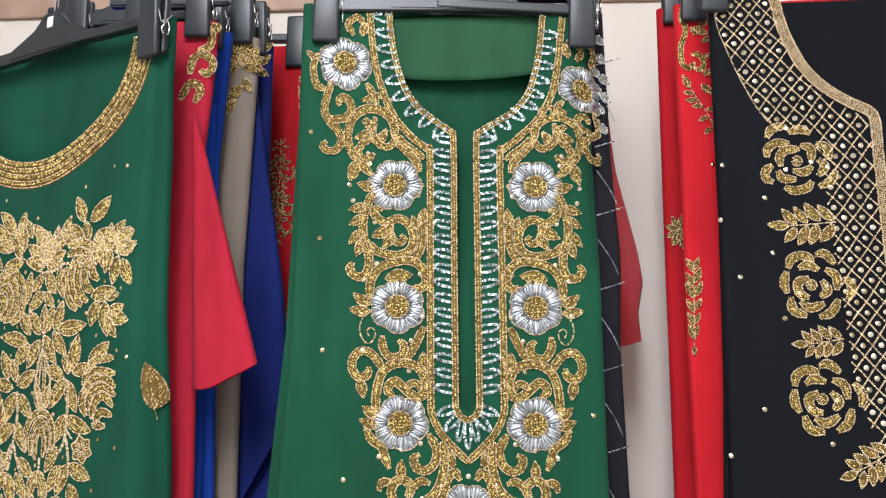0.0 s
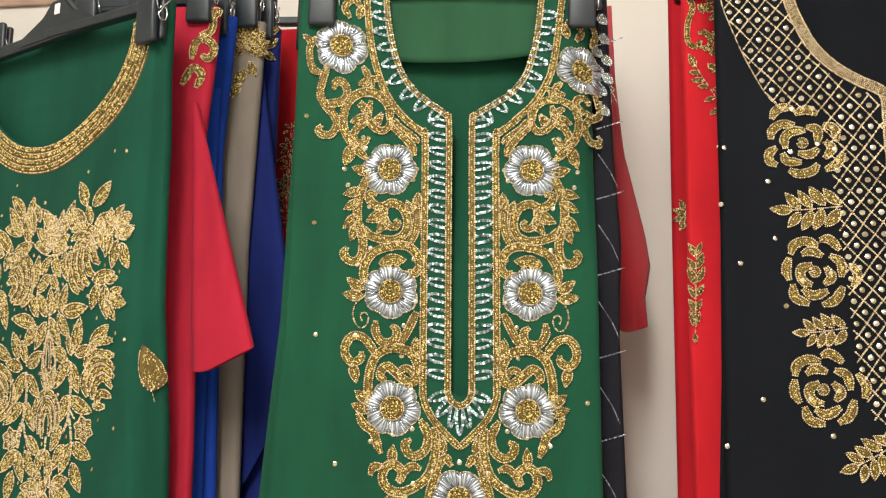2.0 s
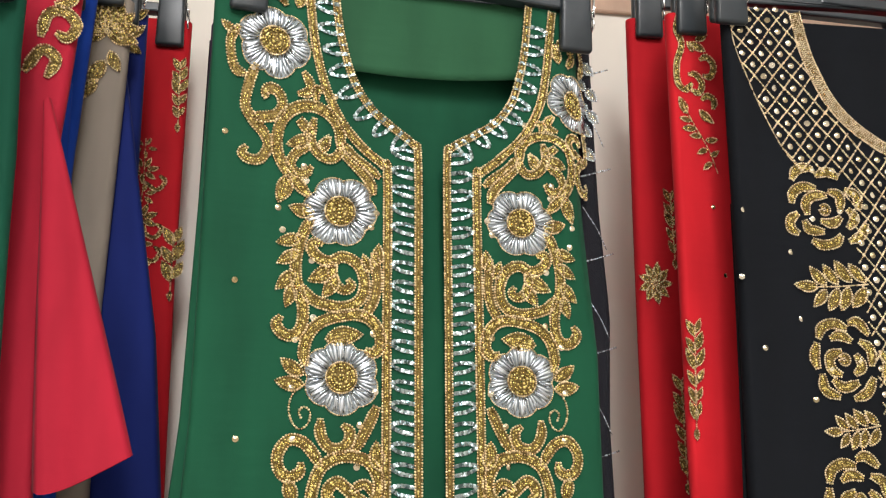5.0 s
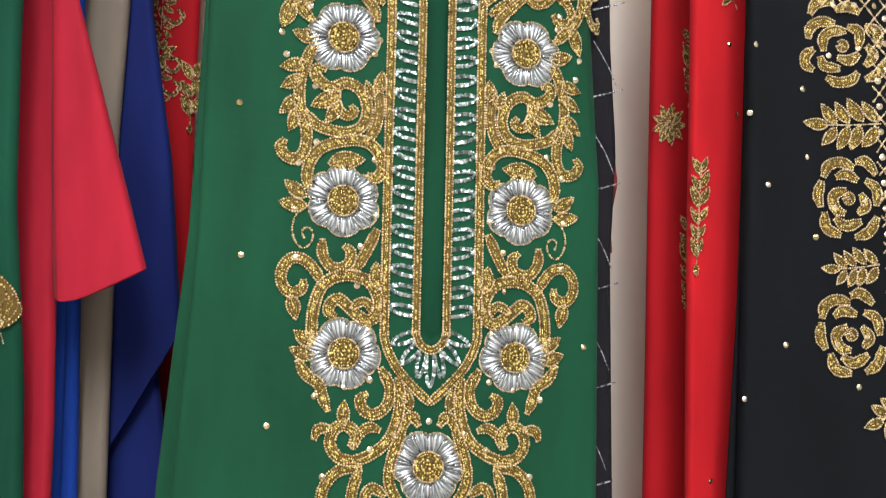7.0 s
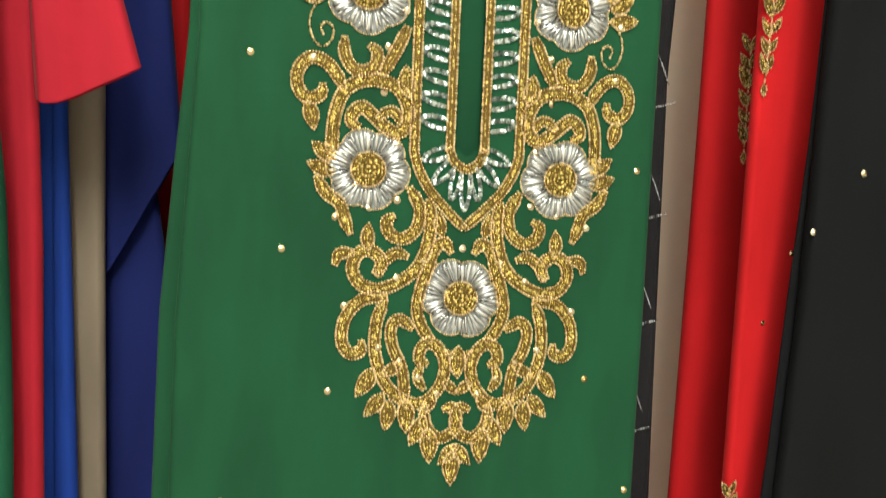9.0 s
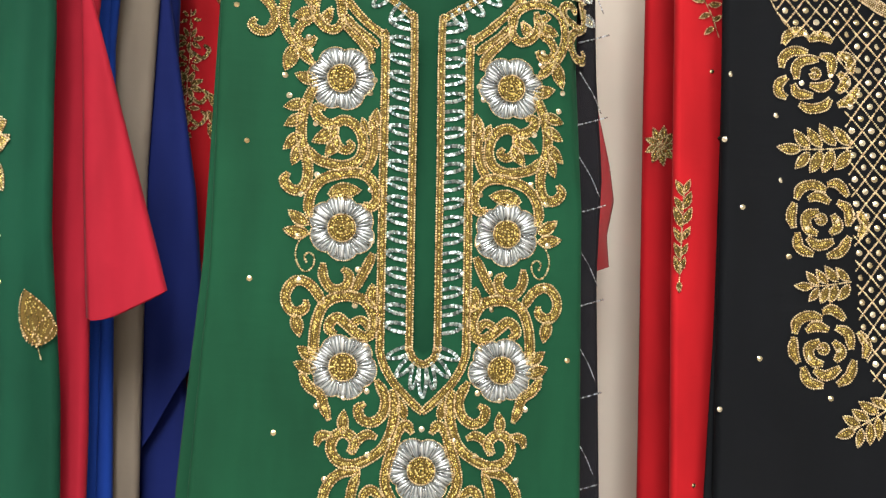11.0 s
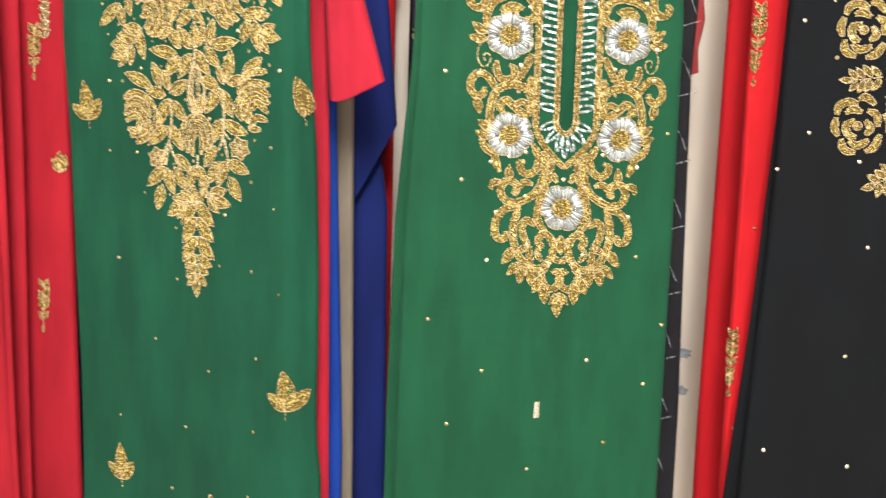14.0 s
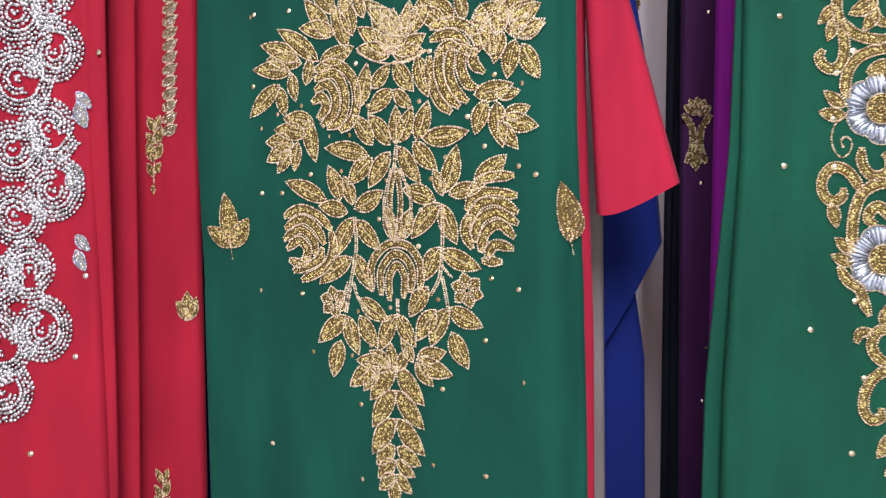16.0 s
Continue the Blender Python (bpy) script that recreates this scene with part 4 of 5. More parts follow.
NECK_LEAVES = [(-61.2, 29.2, -93.2, -0.8), (-55.7, 29.7, -45.2, 4.2), (64.5, 26.2, 50.6, -2.6), (75.2, 27.3, 101.8, 1.2), (7.6, 56.4, -31.3, 20.2), (9.7, 56.5, -12.3, 28.9), (13.8, 56.9, 20.2, 27.2), (17.8, 57.2, 43.1, 18.1), (104, 51.4, 125.8, 30.3), (111.8, 55.2, 140.8, 41.8), (109.4, 59.5, 144.5, 58.1), (73.7, 48.7, 66.4, 25.7), (81.2, 48.1, 108.2, 37.6), (64, 47.9, 40.4, 28.5), (87.9, 57.7, 116.5, 47.4), (57.1, 55.1, 27.1, 33.9), (75.1, 61.8, 94.1, 45.3)]
ROSE_PETALS = [[(-85.5, 78.7), (-62.3, 74.8), (-44.8, 87.3), (-39.4, 106.3), (-44, 125.4), (-57.9, 136)],
    [(-85.6, 87), (-64.9, 83.3), (-53.7, 96.8), (-52.6, 114.8), (-59, 127.2), (-71.9, 132.3)],
    [(-85.8, 97.4), (-71.4, 92.6), (-62.6, 105), (-65.3, 120.3), (-78.3, 130)],
    [(-88.5, 108.7), (-78, 104.1), (-73, 113.7), (-82.1, 123.6)]]
FAN_PETALS = [[(40.2, 77.3), (40.6, 95.6), (48.8, 114.3), (60.8, 125.4)],
    [(51.3, 70.6), (49.5, 91.4), (57.1, 110), (68.4, 121)],
    [(62.2, 70.5), (59.4, 92.1), (66.3, 108.7), (75.9, 116.7)],
    [(73.6, 69.6), (70.2, 87.2), (76, 101.7), (84.5, 106)],
    [(82.6, 74.1), (82, 85.8), (90.9, 93.4)],
    [(41.5, 52.5), (60.2, 50), (77.4, 55.9), (86.8, 69.8)],
    [(41.4, 63), (60.1, 59.5), (77.3, 69.9)],
    [(46.3, 75.9), (62.8, 68.7), (84.1, 78)]]
LEFT_TULIP = [[(-129, 214.5), (-109.2, 206.9), (-89.6, 212.1), (-74.8, 225.1)],
    [(-128.5, 225.4), (-106.6, 216.5), (-90.6, 225.3), (-83.1, 239.5)],
    [(-130.8, 236.2), (-110.8, 226.2), (-96, 235.5), (-93.9, 250.4)],
    [(-127.4, 245.4), (-111.7, 236.9), (-102.3, 246.9), (-109.2, 256.7)],
    [(-74.9, 226.7), (-73.6, 243.4), (-84.2, 261.8), (-111.3, 274.7)],
    [(-85.4, 243.7), (-91.6, 255.6), (-120.9, 266.4)],
    [(-100.8, 253.8), (-113.4, 258.5), (-125.5, 255.7)]]
RIGHT_TULIP = [[(73.8, 194.3), (89.4, 181.2), (114.4, 178.3)],
    [(71, 207.1), (83.5, 192.9), (116.7, 194.9)],
    [(72.4, 221.4), (80.8, 204.2), (99, 199), (117.1, 208.7)],
    [(77.2, 233.7), (82.3, 216.5), (98.5, 208.8), (116.7, 218)],
    [(82.1, 242.2), (87.2, 225.9), (100.7, 218.7), (113.1, 229.2)],
    [(87.2, 247.8), (95.1, 236.2), (111.7, 238.6)],
    [(83.4, 249.8), (100.8, 250.2)],
    [(73, 210.9), (69, 225.3), (74.7, 239.5)]]
DOME = [[(-32.8, 281), (-32.1, 257.8), (-18.8, 242), (-2.2, 237), (14, 241.1), (23.6, 255.8), (22.4, 276.8)],
    [(-22.4, 284.1), (-22, 263.6), (-11.4, 249.9), (-2.2, 246.6), (7.6, 250.3), (14, 261.1), (11.9, 279.8)],
    [(-12.7, 288.7), (-12.6, 268.3), (-2.9, 256.7), (5.4, 266.5), (3.5, 285.3)]]
TEARDROP = [[(-3.3, 235.5), (-7.5, 207.5), (-4.9, 186.5), (0.7, 171.7), (4.5, 186.6), (4.4, 207.4), (-2.1, 235.5)]]
STALKS = [[(-49.7, 214.4), (-49.8, 242.8), (-57.8, 274.4), (-63.6, 302)],
    [(-55.3, 274.3), (-49.3, 289.7), (-37, 302.4)],
    [(47.6, 203.8), (45.5, 240.3), (41.4, 265), (32.1, 281.2)],
    [(44.2, 264.9), (49, 290.2)],
    [(44.2, 255), (52.6, 264.5)],
    [(-4.9, 287.2), (-4.6, 302.4)],
    [(-38.4, 66), (-23.2, 74.3), (-2.3, 78.9), (20.9, 77.2), (35.2, 71.1)],
    [(-2.2, 171.7), (2.3, 147.1)],
    [(-70, 298.7), (-60.4, 274.5)],
    [(-5.2, 171.6), (-15.7, 204), (-9.1, 231.6)],
    [(5.4, 171.8), (15.2, 202.4), (5.2, 231.4)]]
SMALL_FLOWERS = [(-75.1, 293.7), (68.6, 275.5)]
SPRAY_STUDS = [(-163.5, 22), (-116.8, 20.5), (-40.4, 75.9), (-151.5, 129.6), (-160.9, 89), (-102.4, 110.6), (-131.7, 117.1), (-71, 140.1), (-48.8, 139.9), (-27.2, 114.6), (29.2, 114.2), (40.2, 72.5), (99.7, 95.9), (124, 104.4), (75.9, 129.4), (89.7, 154.2), (54.3, 162.6), (38.8, 180.6), (-60, 172.2), (-94.6, 174.7), (-10, 181.5), (-155.2, 191.8), (-130.6, 191.9), (-21.3, 215.6), (26.5, 207.3), (22.3, 238.9), (-31.6, 250), (-111.7, 287.6), (90.6, 264.3), (114.8, 272.7), (40.6, 284.7), (-12.3, 295.3), (-49.6, 301.1), (-35.8, 331.4), (84.2, 317.4), (-99.5, 342.5), (-56.9, 342.5), (-47.7, 387.4), (43.8, 362.6), (33.5, 430.7), (83.5, 433.5), (-48, 457.5), (119.3, 171)]
for it in TOP_LEAVES + STAR_LEAVES + NECK_LEAVES:
    lpart("beaded_leaf", lambda w: leaf(w, *it, width=0.5, most=8.4, edge="pale", vein=True), "", (1,), None)
for it in LOWER_LEAVES:
    lpart("beaded_leaf", lambda w: leaf(w, *it, width=0.56, most=9.5, edge="pale"), "", (1,), None)
for pts in ROSE_PETALS + FAN_PETALS:
    lpart("rose_petal", lambda w: band(w, pts, 9.0, edge="pale"), "", (1,), None)
for pts in LEFT_TULIP + RIGHT_TULIP:
    lpart("tulip_petal", lambda w: band(w, pts, 8.4, edge="pale"), "", (1,), None)
for pts in DOME:
    lpart("dome_petal", lambda w: band(w, pts, 7.2, edge="pale"), "", (1,), None)
for pts in TEARDROP:
    lpart("teardrop", lambda w: band(w, pts, 5.0, edge="pale"), "", (1,), None)
for pts in STALKS:
    lpart("stem", lambda w: cord(w, pts, 1.05, "pale"), "", (1,), None)
    lpart("stem", lambda w: cord(w, [(u + 2.2, d + 0.4) for u, d in pts], 1.05, "pale"), "", (1,), None)
for su, sd in SMALL_FLOWERS:
    for k in range(6):
        a = 2 * math.pi * k / 6 + 0.3
        lpart("small_flower_petal", lambda w: leaf(w, su + 2 * math.cos(a), sd + 2 * math.sin(a), su + 15 * math.cos(a), sd + 15 * math.sin(a), width=0.85, edge="pale"), "", (1,), None)


def trefoil(w, u, d, s=1.0, wide=1.0):
    leaf(w, u, d, u - 3 * s, d - 44 * s, width=0.42 * (0.5 + 0.5 * wide))
    leaf(w, u, d + 2, u - 23 * s * wide, d - 15 * s, width=0.5 * (0.4 + 0.6 * wide))
    leaf(w, u, d + 2, u + 20 * s * wide, d - 23 * s, width=0.5 * (0.4 + 0.6 * wide))
    cord(w, [(u, d), (u + 1, d + 12 * s)], 0.9)


for tu, td, wide in ((-196, 243, 1), (139, 608, 1), (155, 230, 0.22), (-150, 760, 1), (20, 800, 1)):
    lpart("trefoil_leaf", lambda w: trefoil(w, tu, td, 1.15 if wide == 1 else 1.05, wide), "small gold trefoil leaf", (1,), None)
LEFT_STUDS = [(-167, 287), (-152, 437), (-87, 546), (13, 577), (91, 548), (116, 350), (126, 459), (-153, 667), (-34, 665), (88, 648), (-169, 20), (112, -32), (93, -34), (52, -14), (-96, -15), (-34, 13), (128, 178), (-60, 760), (80, 740)]
studs(left, ZL, axis_left, SPRAY_STUDS, 2.3)
studs(left, ZL, lambda z: 0.0, LEFT_STUDS, 2.3)

# ---------------------------------------------------------------- black dress: lattice and roses
ZB = 1.745


def bpart(name, build, label="", sides=(1, -1)):
    sewn(black, ZB, axis_black, name, build, label, sides)


def rope(w, ctrl, width=11.0, step=1.9):
    """A neck border of slanting rows of pale gold beads."""
    c = spline(ctrl, 1.0)
    n = normals(c)
    w.ribbon(c - n * width / 2, c + n * width / 2)
    for e in (-1, 1):
        w.beads(even(c + e * n * width / 2, 1.9), 0.95, "pale", lift=0.0012)
    idx = np.arange(2, len(c) - 2, 2)
    for i in idx:
        t = np.linspace(-0.42, 0.42, 6)
        j = np.clip(i + np.round(3 * t).astype(int), 0, len(c) - 1)
        w.beads(c[j] + n[j] * (t * width)[:, None], 0.85, "pale", lift=0.0014)


bpart("neck_border", lambda w: rope(w, [(0, 344), (8, 332), (15, 300), (18.5, 250), (19, 160), (19, 30), (20, 6), (26, -4), (46, -14), (70, -30), (90, -52), (103, -78), (112, -104), (119, -140)]),
      "rope border of pale gold beads round the neck")
OUTER = [(124, -142), (184, -142), (182, -107), (170, -70), (158, -40), (140, -4), (124, 16), (88, 18), (80, 60), (76, 150), (72, 230), (70, 290), (54, 350), (40, 388), (0, 394),
         (0, 352), (12, 336), (21, 300), (25, 240), (25, 20), (30, 4), (52, -8), (76, -24), (96, -48), (110, -80)]


def inside(p):
    hit = False
    for (x0, y0), (x1, y1) in zip(OUTER, OUTER[1:] + OUTER[:1]):
        if (y0 > p[1]) != (y1 > p[1]) and p[0] < (x1 - x0) * (p[1] - y0) / (y1 - y0) + x0:
            hit = not hit
    return hit


def lattice_runs(family, k):
    """The stretches of one slanting row that lie inside the yoke."""
    a = radians(52 if family == 0 else -48)
    e, q = np.array([math.cos(a), math.sin(a)]), np.array([-math.sin(a), math.cos(a)])
    t = np.arange(-420, 420, 2.0)
    p = k * 14.5 * q + t[:, None] * e + np.stack([0 * t, 0.7 * np.sin(t / 9 + k)], 1)
    runs, run = [], []
    for v in p:
        if inside(v):
            run.append(v)
        else:
            if len(run) > 3:
                runs.append(np.array(run))
            run = []
    return runs


for fam in (0, 1):
    for k in range(-30, 31):
        for run in lattice_runs(fam, k):
            bpart("lattice_strand", lambda w: w.beads(run, 1.1, "pale", lift=0.0011))
a0, a1 = radians(52), radians(-48)
Q0, Q1 = np.array([-math.sin(a0), math.cos(a0)]), np.array([-math.sin(a1), math.cos(a1)])
SOLVE = np.linalg.inv(np.array([Q0, Q1]))
cells = []
for i in range(-30, 31):
    for j in range(-30, 31):
        p = SOLVE @ np.array([(i + 0.5) * 14.5, (j + 0.5) * 14.5])
        if inside(p) and inside(p + (4, 0)) and inside(p - (4, 0)):
            cells.append((float(p[0]), float(p[1])))
studs(black, ZB, axis_black, [(s * u, d) for u, d in cells for s in (1, -1)][:300], 2.9, "crystal", "lattice_crystal")
bpart("lattice_edge", lambda w: cord(w, [(184, -142), (182, -107), (170, -70), (158, -40), (140, -4), (124, 16)], 0.9, "pale"))


OPEN_ROSE = [[(28.9, -27.3), (24.9, -35.3), (16.7, -38.9), (8.7, -37.8)],
    [(5.7, -31.7), (-4.7, -35.5), (-15.8, -30.9)],
    [(30.5, -5.5), (28.9, -14.4), (20.2, -20.5), (6.8, -19.7)],
    [(25.9, 4.5), (33.3, 10.4), (33.4, 18.6), (26.8, 22.8)],
    [(-21.7, -19.2), (-32.3, -14.1), (-34.1, -1.7)],
    [(-22.7, -1.1), (-28.5, 6.8), (-21.2, 16.4)],
    [(16.9, 5), (17.2, -5.7), (9.8, -12.3), (-3.1, -13.5)],
    [(-5.4, -17.3), (-15.5, -13.2), (-15, 0.8)],
    [(4.1, 11), (-6.5, 12.5), (-15.1, 6.5)],
    [(20, 10.8), (16.4, 18.8), (2.7, 20.6)],
    [(14.5, 28.8), (5.3, 33), (-7.2, 30.4), (-13.6, 23.4)],
    [(-21.2, 28.7), (-32.5, 23), (-39.5, 11.4)]]
ROUND_ROSE = [[(25, -13.4), (22.8, -23.5), (12.7, -29.4), (0.5, -27.6)],
    [(-0.8, -33.2), (-9.5, -35.7), (-20.4, -27.3)],
    [(14.1, -15.5), (6.1, -20.2), (-5, -17.4)],
    [(-12.6, -19.3), (-23.3, -14.2), (-25.8, -0.5)],
    [(-33.7, -15.7), (-40.9, -4.4), (-38.4, 7.3)],
    [(25.9, -9), (26.9, 3.8), (22.5, 13.1)],
    [(3.2, -6.5), (13.2, 0.5), (9.9, 11.5), (0.9, 13.9)],
    [(-10, -6.5), (-16.6, 2.1), (-11, 10.6)],
    [(18.4, 17.4), (14.4, 30.1), (0.9, 33.5)],
    [(8.3, 19.8), (-1.9, 24.4), (-14.7, 17.2)],
    [(-12.8, 31.8), (-23.4, 24.1), (-28.6, 9.9)]]
SPRIG = [(44.4, 3.3, 65.8, 1.6), (36.9, 1.5, 49.9, -14.5), (25.7, 0.5, 37.5, -16.6), (12.7, -1.5, 26.6, -20.6), (-1.2, -2.1, 12.9, -18.2), (37.2, 6, 50, 20.9), (25.5, 4.5, 36.6, 24.4), (15.3, 3.1, 25, 24), (-1.3, 3.4, 14.1, 21.1)]
SPRIG_STEM = [(45.5, 3.3), (24.2, 2.5), (-3.7, -0.2)]


def rose(u, d, petals, turn=0, sides=(1, -1), size=1.0):
    """A rose of separate crescent petals round a small ring."""
    c, n = size * math.cos(radians(turn)), size * math.sin(radians(turn))
    for pts in petals:
        bpart("rose_petal", lambda w: band(w, [(u + c * a - n * b, d + n * a + c * b) for a, b in pts], 8.6, (0.5, 0.5), 1.0, edge="pale"), "", sides)
    ring = [(u + 3.4 * math.cos(0.8 * k), d + 3.4 * math.sin(0.8 * k)) for k in range(8)]
    bpart("rose_heart", lambda w: band(w, ring, 4.4, (0.8, 0.8), 0.9, edge="pale"), "", sides)
    for a, b in ((-15, 1), (12, 9)):
        bpart("rose_heart", lambda w: make_stud(w, u + a, d + b, 2.6, "crystal"), "", sides)


def sprig(u, d, turn=0, s=1.0, sides=(1, -1)):
    """A stem with four pairs of leaves and one at its tip."""
    c, n = s * math.cos(radians(turn)), s * math.sin(radians(turn))
    for a, b, a1, b1 in SPRIG:
        bpart("beaded_leaf", lambda w: leaf(w, u + c * a - n * b, d + n * a + c * b, u + c * a1 - n * b1, d + n * a1 + c * b1, width=0.46, bead=1.0, edge="pale"), "", sides)
    bpart("stem", lambda w: cord(w, [(u + c * a - n * b, d + n * a + c * b) for a, b in SPRIG_STEM], 1.05, "pale"), "", sides)


rose(105.4, 52, OPEN_ROSE), rose(103.5, 187, ROUND_ROSE, -12), rose(104.4, 305, ROUND_ROSE)
rose(0, 419, ROUND_ROSE, 90, (1,))
sprig(75.6, 119.7), sprig(80, 244, 4, 0.74), sprig(44, 358, 26, 0.86)
sprig(0, 458, 90, 1.1, (1,))
sprig(18, 812, -90, 0.7, (1,))
BLACK_STUDS = [(-139, 316), (-54, 458), (86, 459), (-69, 601), (76, 613), (-52, 749), (-175, 363), (-161, 734), (-170, 55), (-175, 116), (-157, 178), (-127, 92), (-114, 222), (-75, 350), (-122, 152), (95, 420)]
studs(black, ZB, lambda z: 0.0, BLACK_STUDS, 2.6, "crystal")

# ---------------------------------------------------------------- beadwork on the dresses behind
def wpart(g, name, build, label=""):
    """Sewn on with u as the world's x and d as the depth under z = 2 m, both in millimetres."""
    sewn(g, 2.0, lambda z: -g.x, name, build, label)


def spray(g, x, z, length, lean=0.0, n=5, width=0.4, name="gold_spray", spread=0.45):
    """A hanging spray: a beaded stem with leaves in pairs and a bud at the tip."""
    def build(w):
        top = 2000 - z * 1000
        cord(w, [(x * 1000, top), (x * 1000 + lean * 0.5, top + length * 0.5), (x * 1000 + lean, top + length)], 1.0)
        for k in range(n):
            t = (k + 0.3) / n
            u, d = x * 1000 + lean * t, top + length * t
            s = length / n * 0.95 * (1 - 0.3 * abs(t - 0.4))
            leaf(w, u, d, u + s * (spread + 0.2 * math.sin(7 * k)), d - s * (1.05 - 0.2 * math.sin(5 * k)), width=width + 0.05, bead=0.8)
            leaf(w, u, d + 3, u - s * (spread + 0.2 * math.cos(6 * k)), d - s * (0.95 + 0.2 * math.sin(4 * k)), width=width + 0.05, bead=0.8)
        leaf(w, x * 1000 + lean, top + length, x * 1000 + lean, top + length + 10, width=0.5)
    wpart(g, name, build, "hanging spray of gold beads")


def curl(g, pts, width=9.0, name="gold_swirl"):
    wpart(g, name, lambda w: band(w, [(x * 1000, 2000 - z * 1000) for x, z in pts], width))


curl(swirl, [(-0.328, 1.864), (-0.316, 1.874), (-0.306, 1.866), (-0.308, 1.852), (-0.321, 1.848)])
curl(swirl, [(-0.330, 1.818), (-0.326, 1.838), (-0.313, 1.842), (-0.302, 1.830), (-0.308, 1.818), (-0.318, 1.822)])
curl(swirl, [(-0.340, 1.786), (-0.328, 1.806), (-0.316, 1.798), (-0.322, 1.782)])
curl(swirl, [(-0.306, 1.868), (-0.298, 1.876), (-0.308, 1.880)], 6.5)
for k in range(9):
    a = radians(-200 + 27 * k)
    wpart(taupe, "spray_leaf", lambda w: leaf(w, -300, 130, -300 + 30 * math.cos(a), 130 + 34 * math.sin(a), width=0.5))
for lx, lz, mx, mz in [(-0.305, 1.912, -0.296, 1.935), (-0.308, 1.905, -0.316, 1.925), (-0.300, 1.84, -0.312, 1.815), (-0.306, 1.82, -0.318, 1.80), (-0.296, 1.85, -0.286, 1.83)]:
    wpart(taupe, "spray_leaf", lambda w: leaf(w, lx * 1000, 2000 - lz * 1000, mx * 1000, 2000 - mz * 1000, width=0.5))
for lx, lz, mx, mz in [(-0.292, 1.885, -0.274, 1.898), (-0.292, 1.880, -0.276, 1.868), (-0.288, 1.905, -0.272, 1.915)]:
    wpart(navy, "gold_leaf", lambda w: leaf(w, lx * 1000, 2000 - lz * 1000, mx * 1000, 2000 - mz * 1000, width=0.5))
wpart(back_red, "stem", lambda w: cord(w, [(-283, 190), (-282, 240), (-284, 295), (-282, 350)], 0.8))
for cx, cd, reach, count in ((-283, 200, 13, 5), (-283, 226, 17, 7), (-282, 254, 15, 6), (-283, 281, 20, 8), (-284, 308, 17, 6), (-282, 334, 13, 5)):
    for k in range(count):
        a = radians(360 * k / count + 0.4 * cd)
        wpart(back_red, "gold_leaf", lambda w: leaf(w, cx + 4 * math.cos(a), cd + 4 * math.sin(a), cx + reach * math.cos(a), cd + 0.9 * reach * math.sin(a), width=0.42, bead=0.75))
for side in (-1, 1):
    for d0 in (240, 294, 320):
        curl(back_red, [(-0.285 + side * 0.004, 2.0 - d0 / 1000), (-0.285 + side * 0.018, 1.992 - d0 / 1000), (-0.285 + side * 0.026, 2.002 - d0 / 1000), (-0.285 + side * 0.020, 2.008 - d0 / 1000)], 3.6)
spray(back_red, -0.252, 1.90, 70, 2, 5), spray(back_red, -0.246, 1.70, 60, 0, 3)
# neckline and sprays of the scarlet dress
SCARLET_BANDS = [[(261.7, 88.4), (256.3, 107.3), (261.1, 124.7), (255, 145), (255.3, 165.5), (263.5, 172.4), (270, 165.2)],
    [(267.2, 155.6), (275.1, 155.8), (281, 164.4), (277.5, 174.5), (269.8, 172.6)],
    [(280.4, 138.9), (288.3, 135.8), (294.9, 144.5), (290.7, 156.2), (282.9, 156)],
    [(280.4, 181.3), (286.7, 177.1), (293.4, 181.6), (291.8, 190)]]
SCARLET_STEM = [(259.8, 189.2), (273, 212.9), (284.6, 233.1), (292.9, 256.2)]
SCARLET_LEAVES = [(262.7, 197.7, 255.4, 181), (267.7, 205.1, 255.3, 202.5), (272.4, 212.9, 257.5, 213.2), (276.8, 193, 291.2, 205), (277.4, 220.3, 265, 220.1), (281.9, 223.7, 294.9, 222), (283.1, 233, 272.1, 238.1), (285.9, 239.7, 295, 233.9), (287.2, 246.3, 277.7, 254), (273.4, 131.2, 266.9, 121.4), (286.1, 129.5, 268.1, 121.4), (273.6, 107.8, 280.4, 94.2), (276.4, 118.3, 289.2, 111.8), (270.9, 97.4, 264.8, 88.5)]
for pts in SCARLET_BANDS:
    wpart(right_red, "gold_swirl", lambda w: band(w, pts, 6.0, bead=0.8))
wpart(right_red, "stem", lambda w: cord(w, SCARLET_STEM, 0.8))
for it in SCARLET_LEAVES:
    wpart(right_red, "gold_leaf", lambda w: leaf(w, *it, width=0.44, bead=0.75))
spray(right_red, 0.259, 1.590, 92, -3, 6, 0.35), spray(right_red, 0.257, 1.155, 80, 0, 6, 0.35)
spray(right_dark, 0.283, 1.745, 70, 2, 5, 0.35), spray(right_dark, 0.285, 1.545, 100, 1, 6, 0.35)
for k in range(9):
    a = radians(40 * k)
    wpart(right_dark, "gold_flower_petal", lambda w: leaf(w, 262, 351, 262 + 18 * math.cos(a), 351 + 22 * math.sin(a), width=0.42))
studs(right_red, 2.0, lambda z: -right_red.x, [(286, 291), (262, 455), (268, 980), (295, 358), (296, 640), (275, 700)], 2.2)
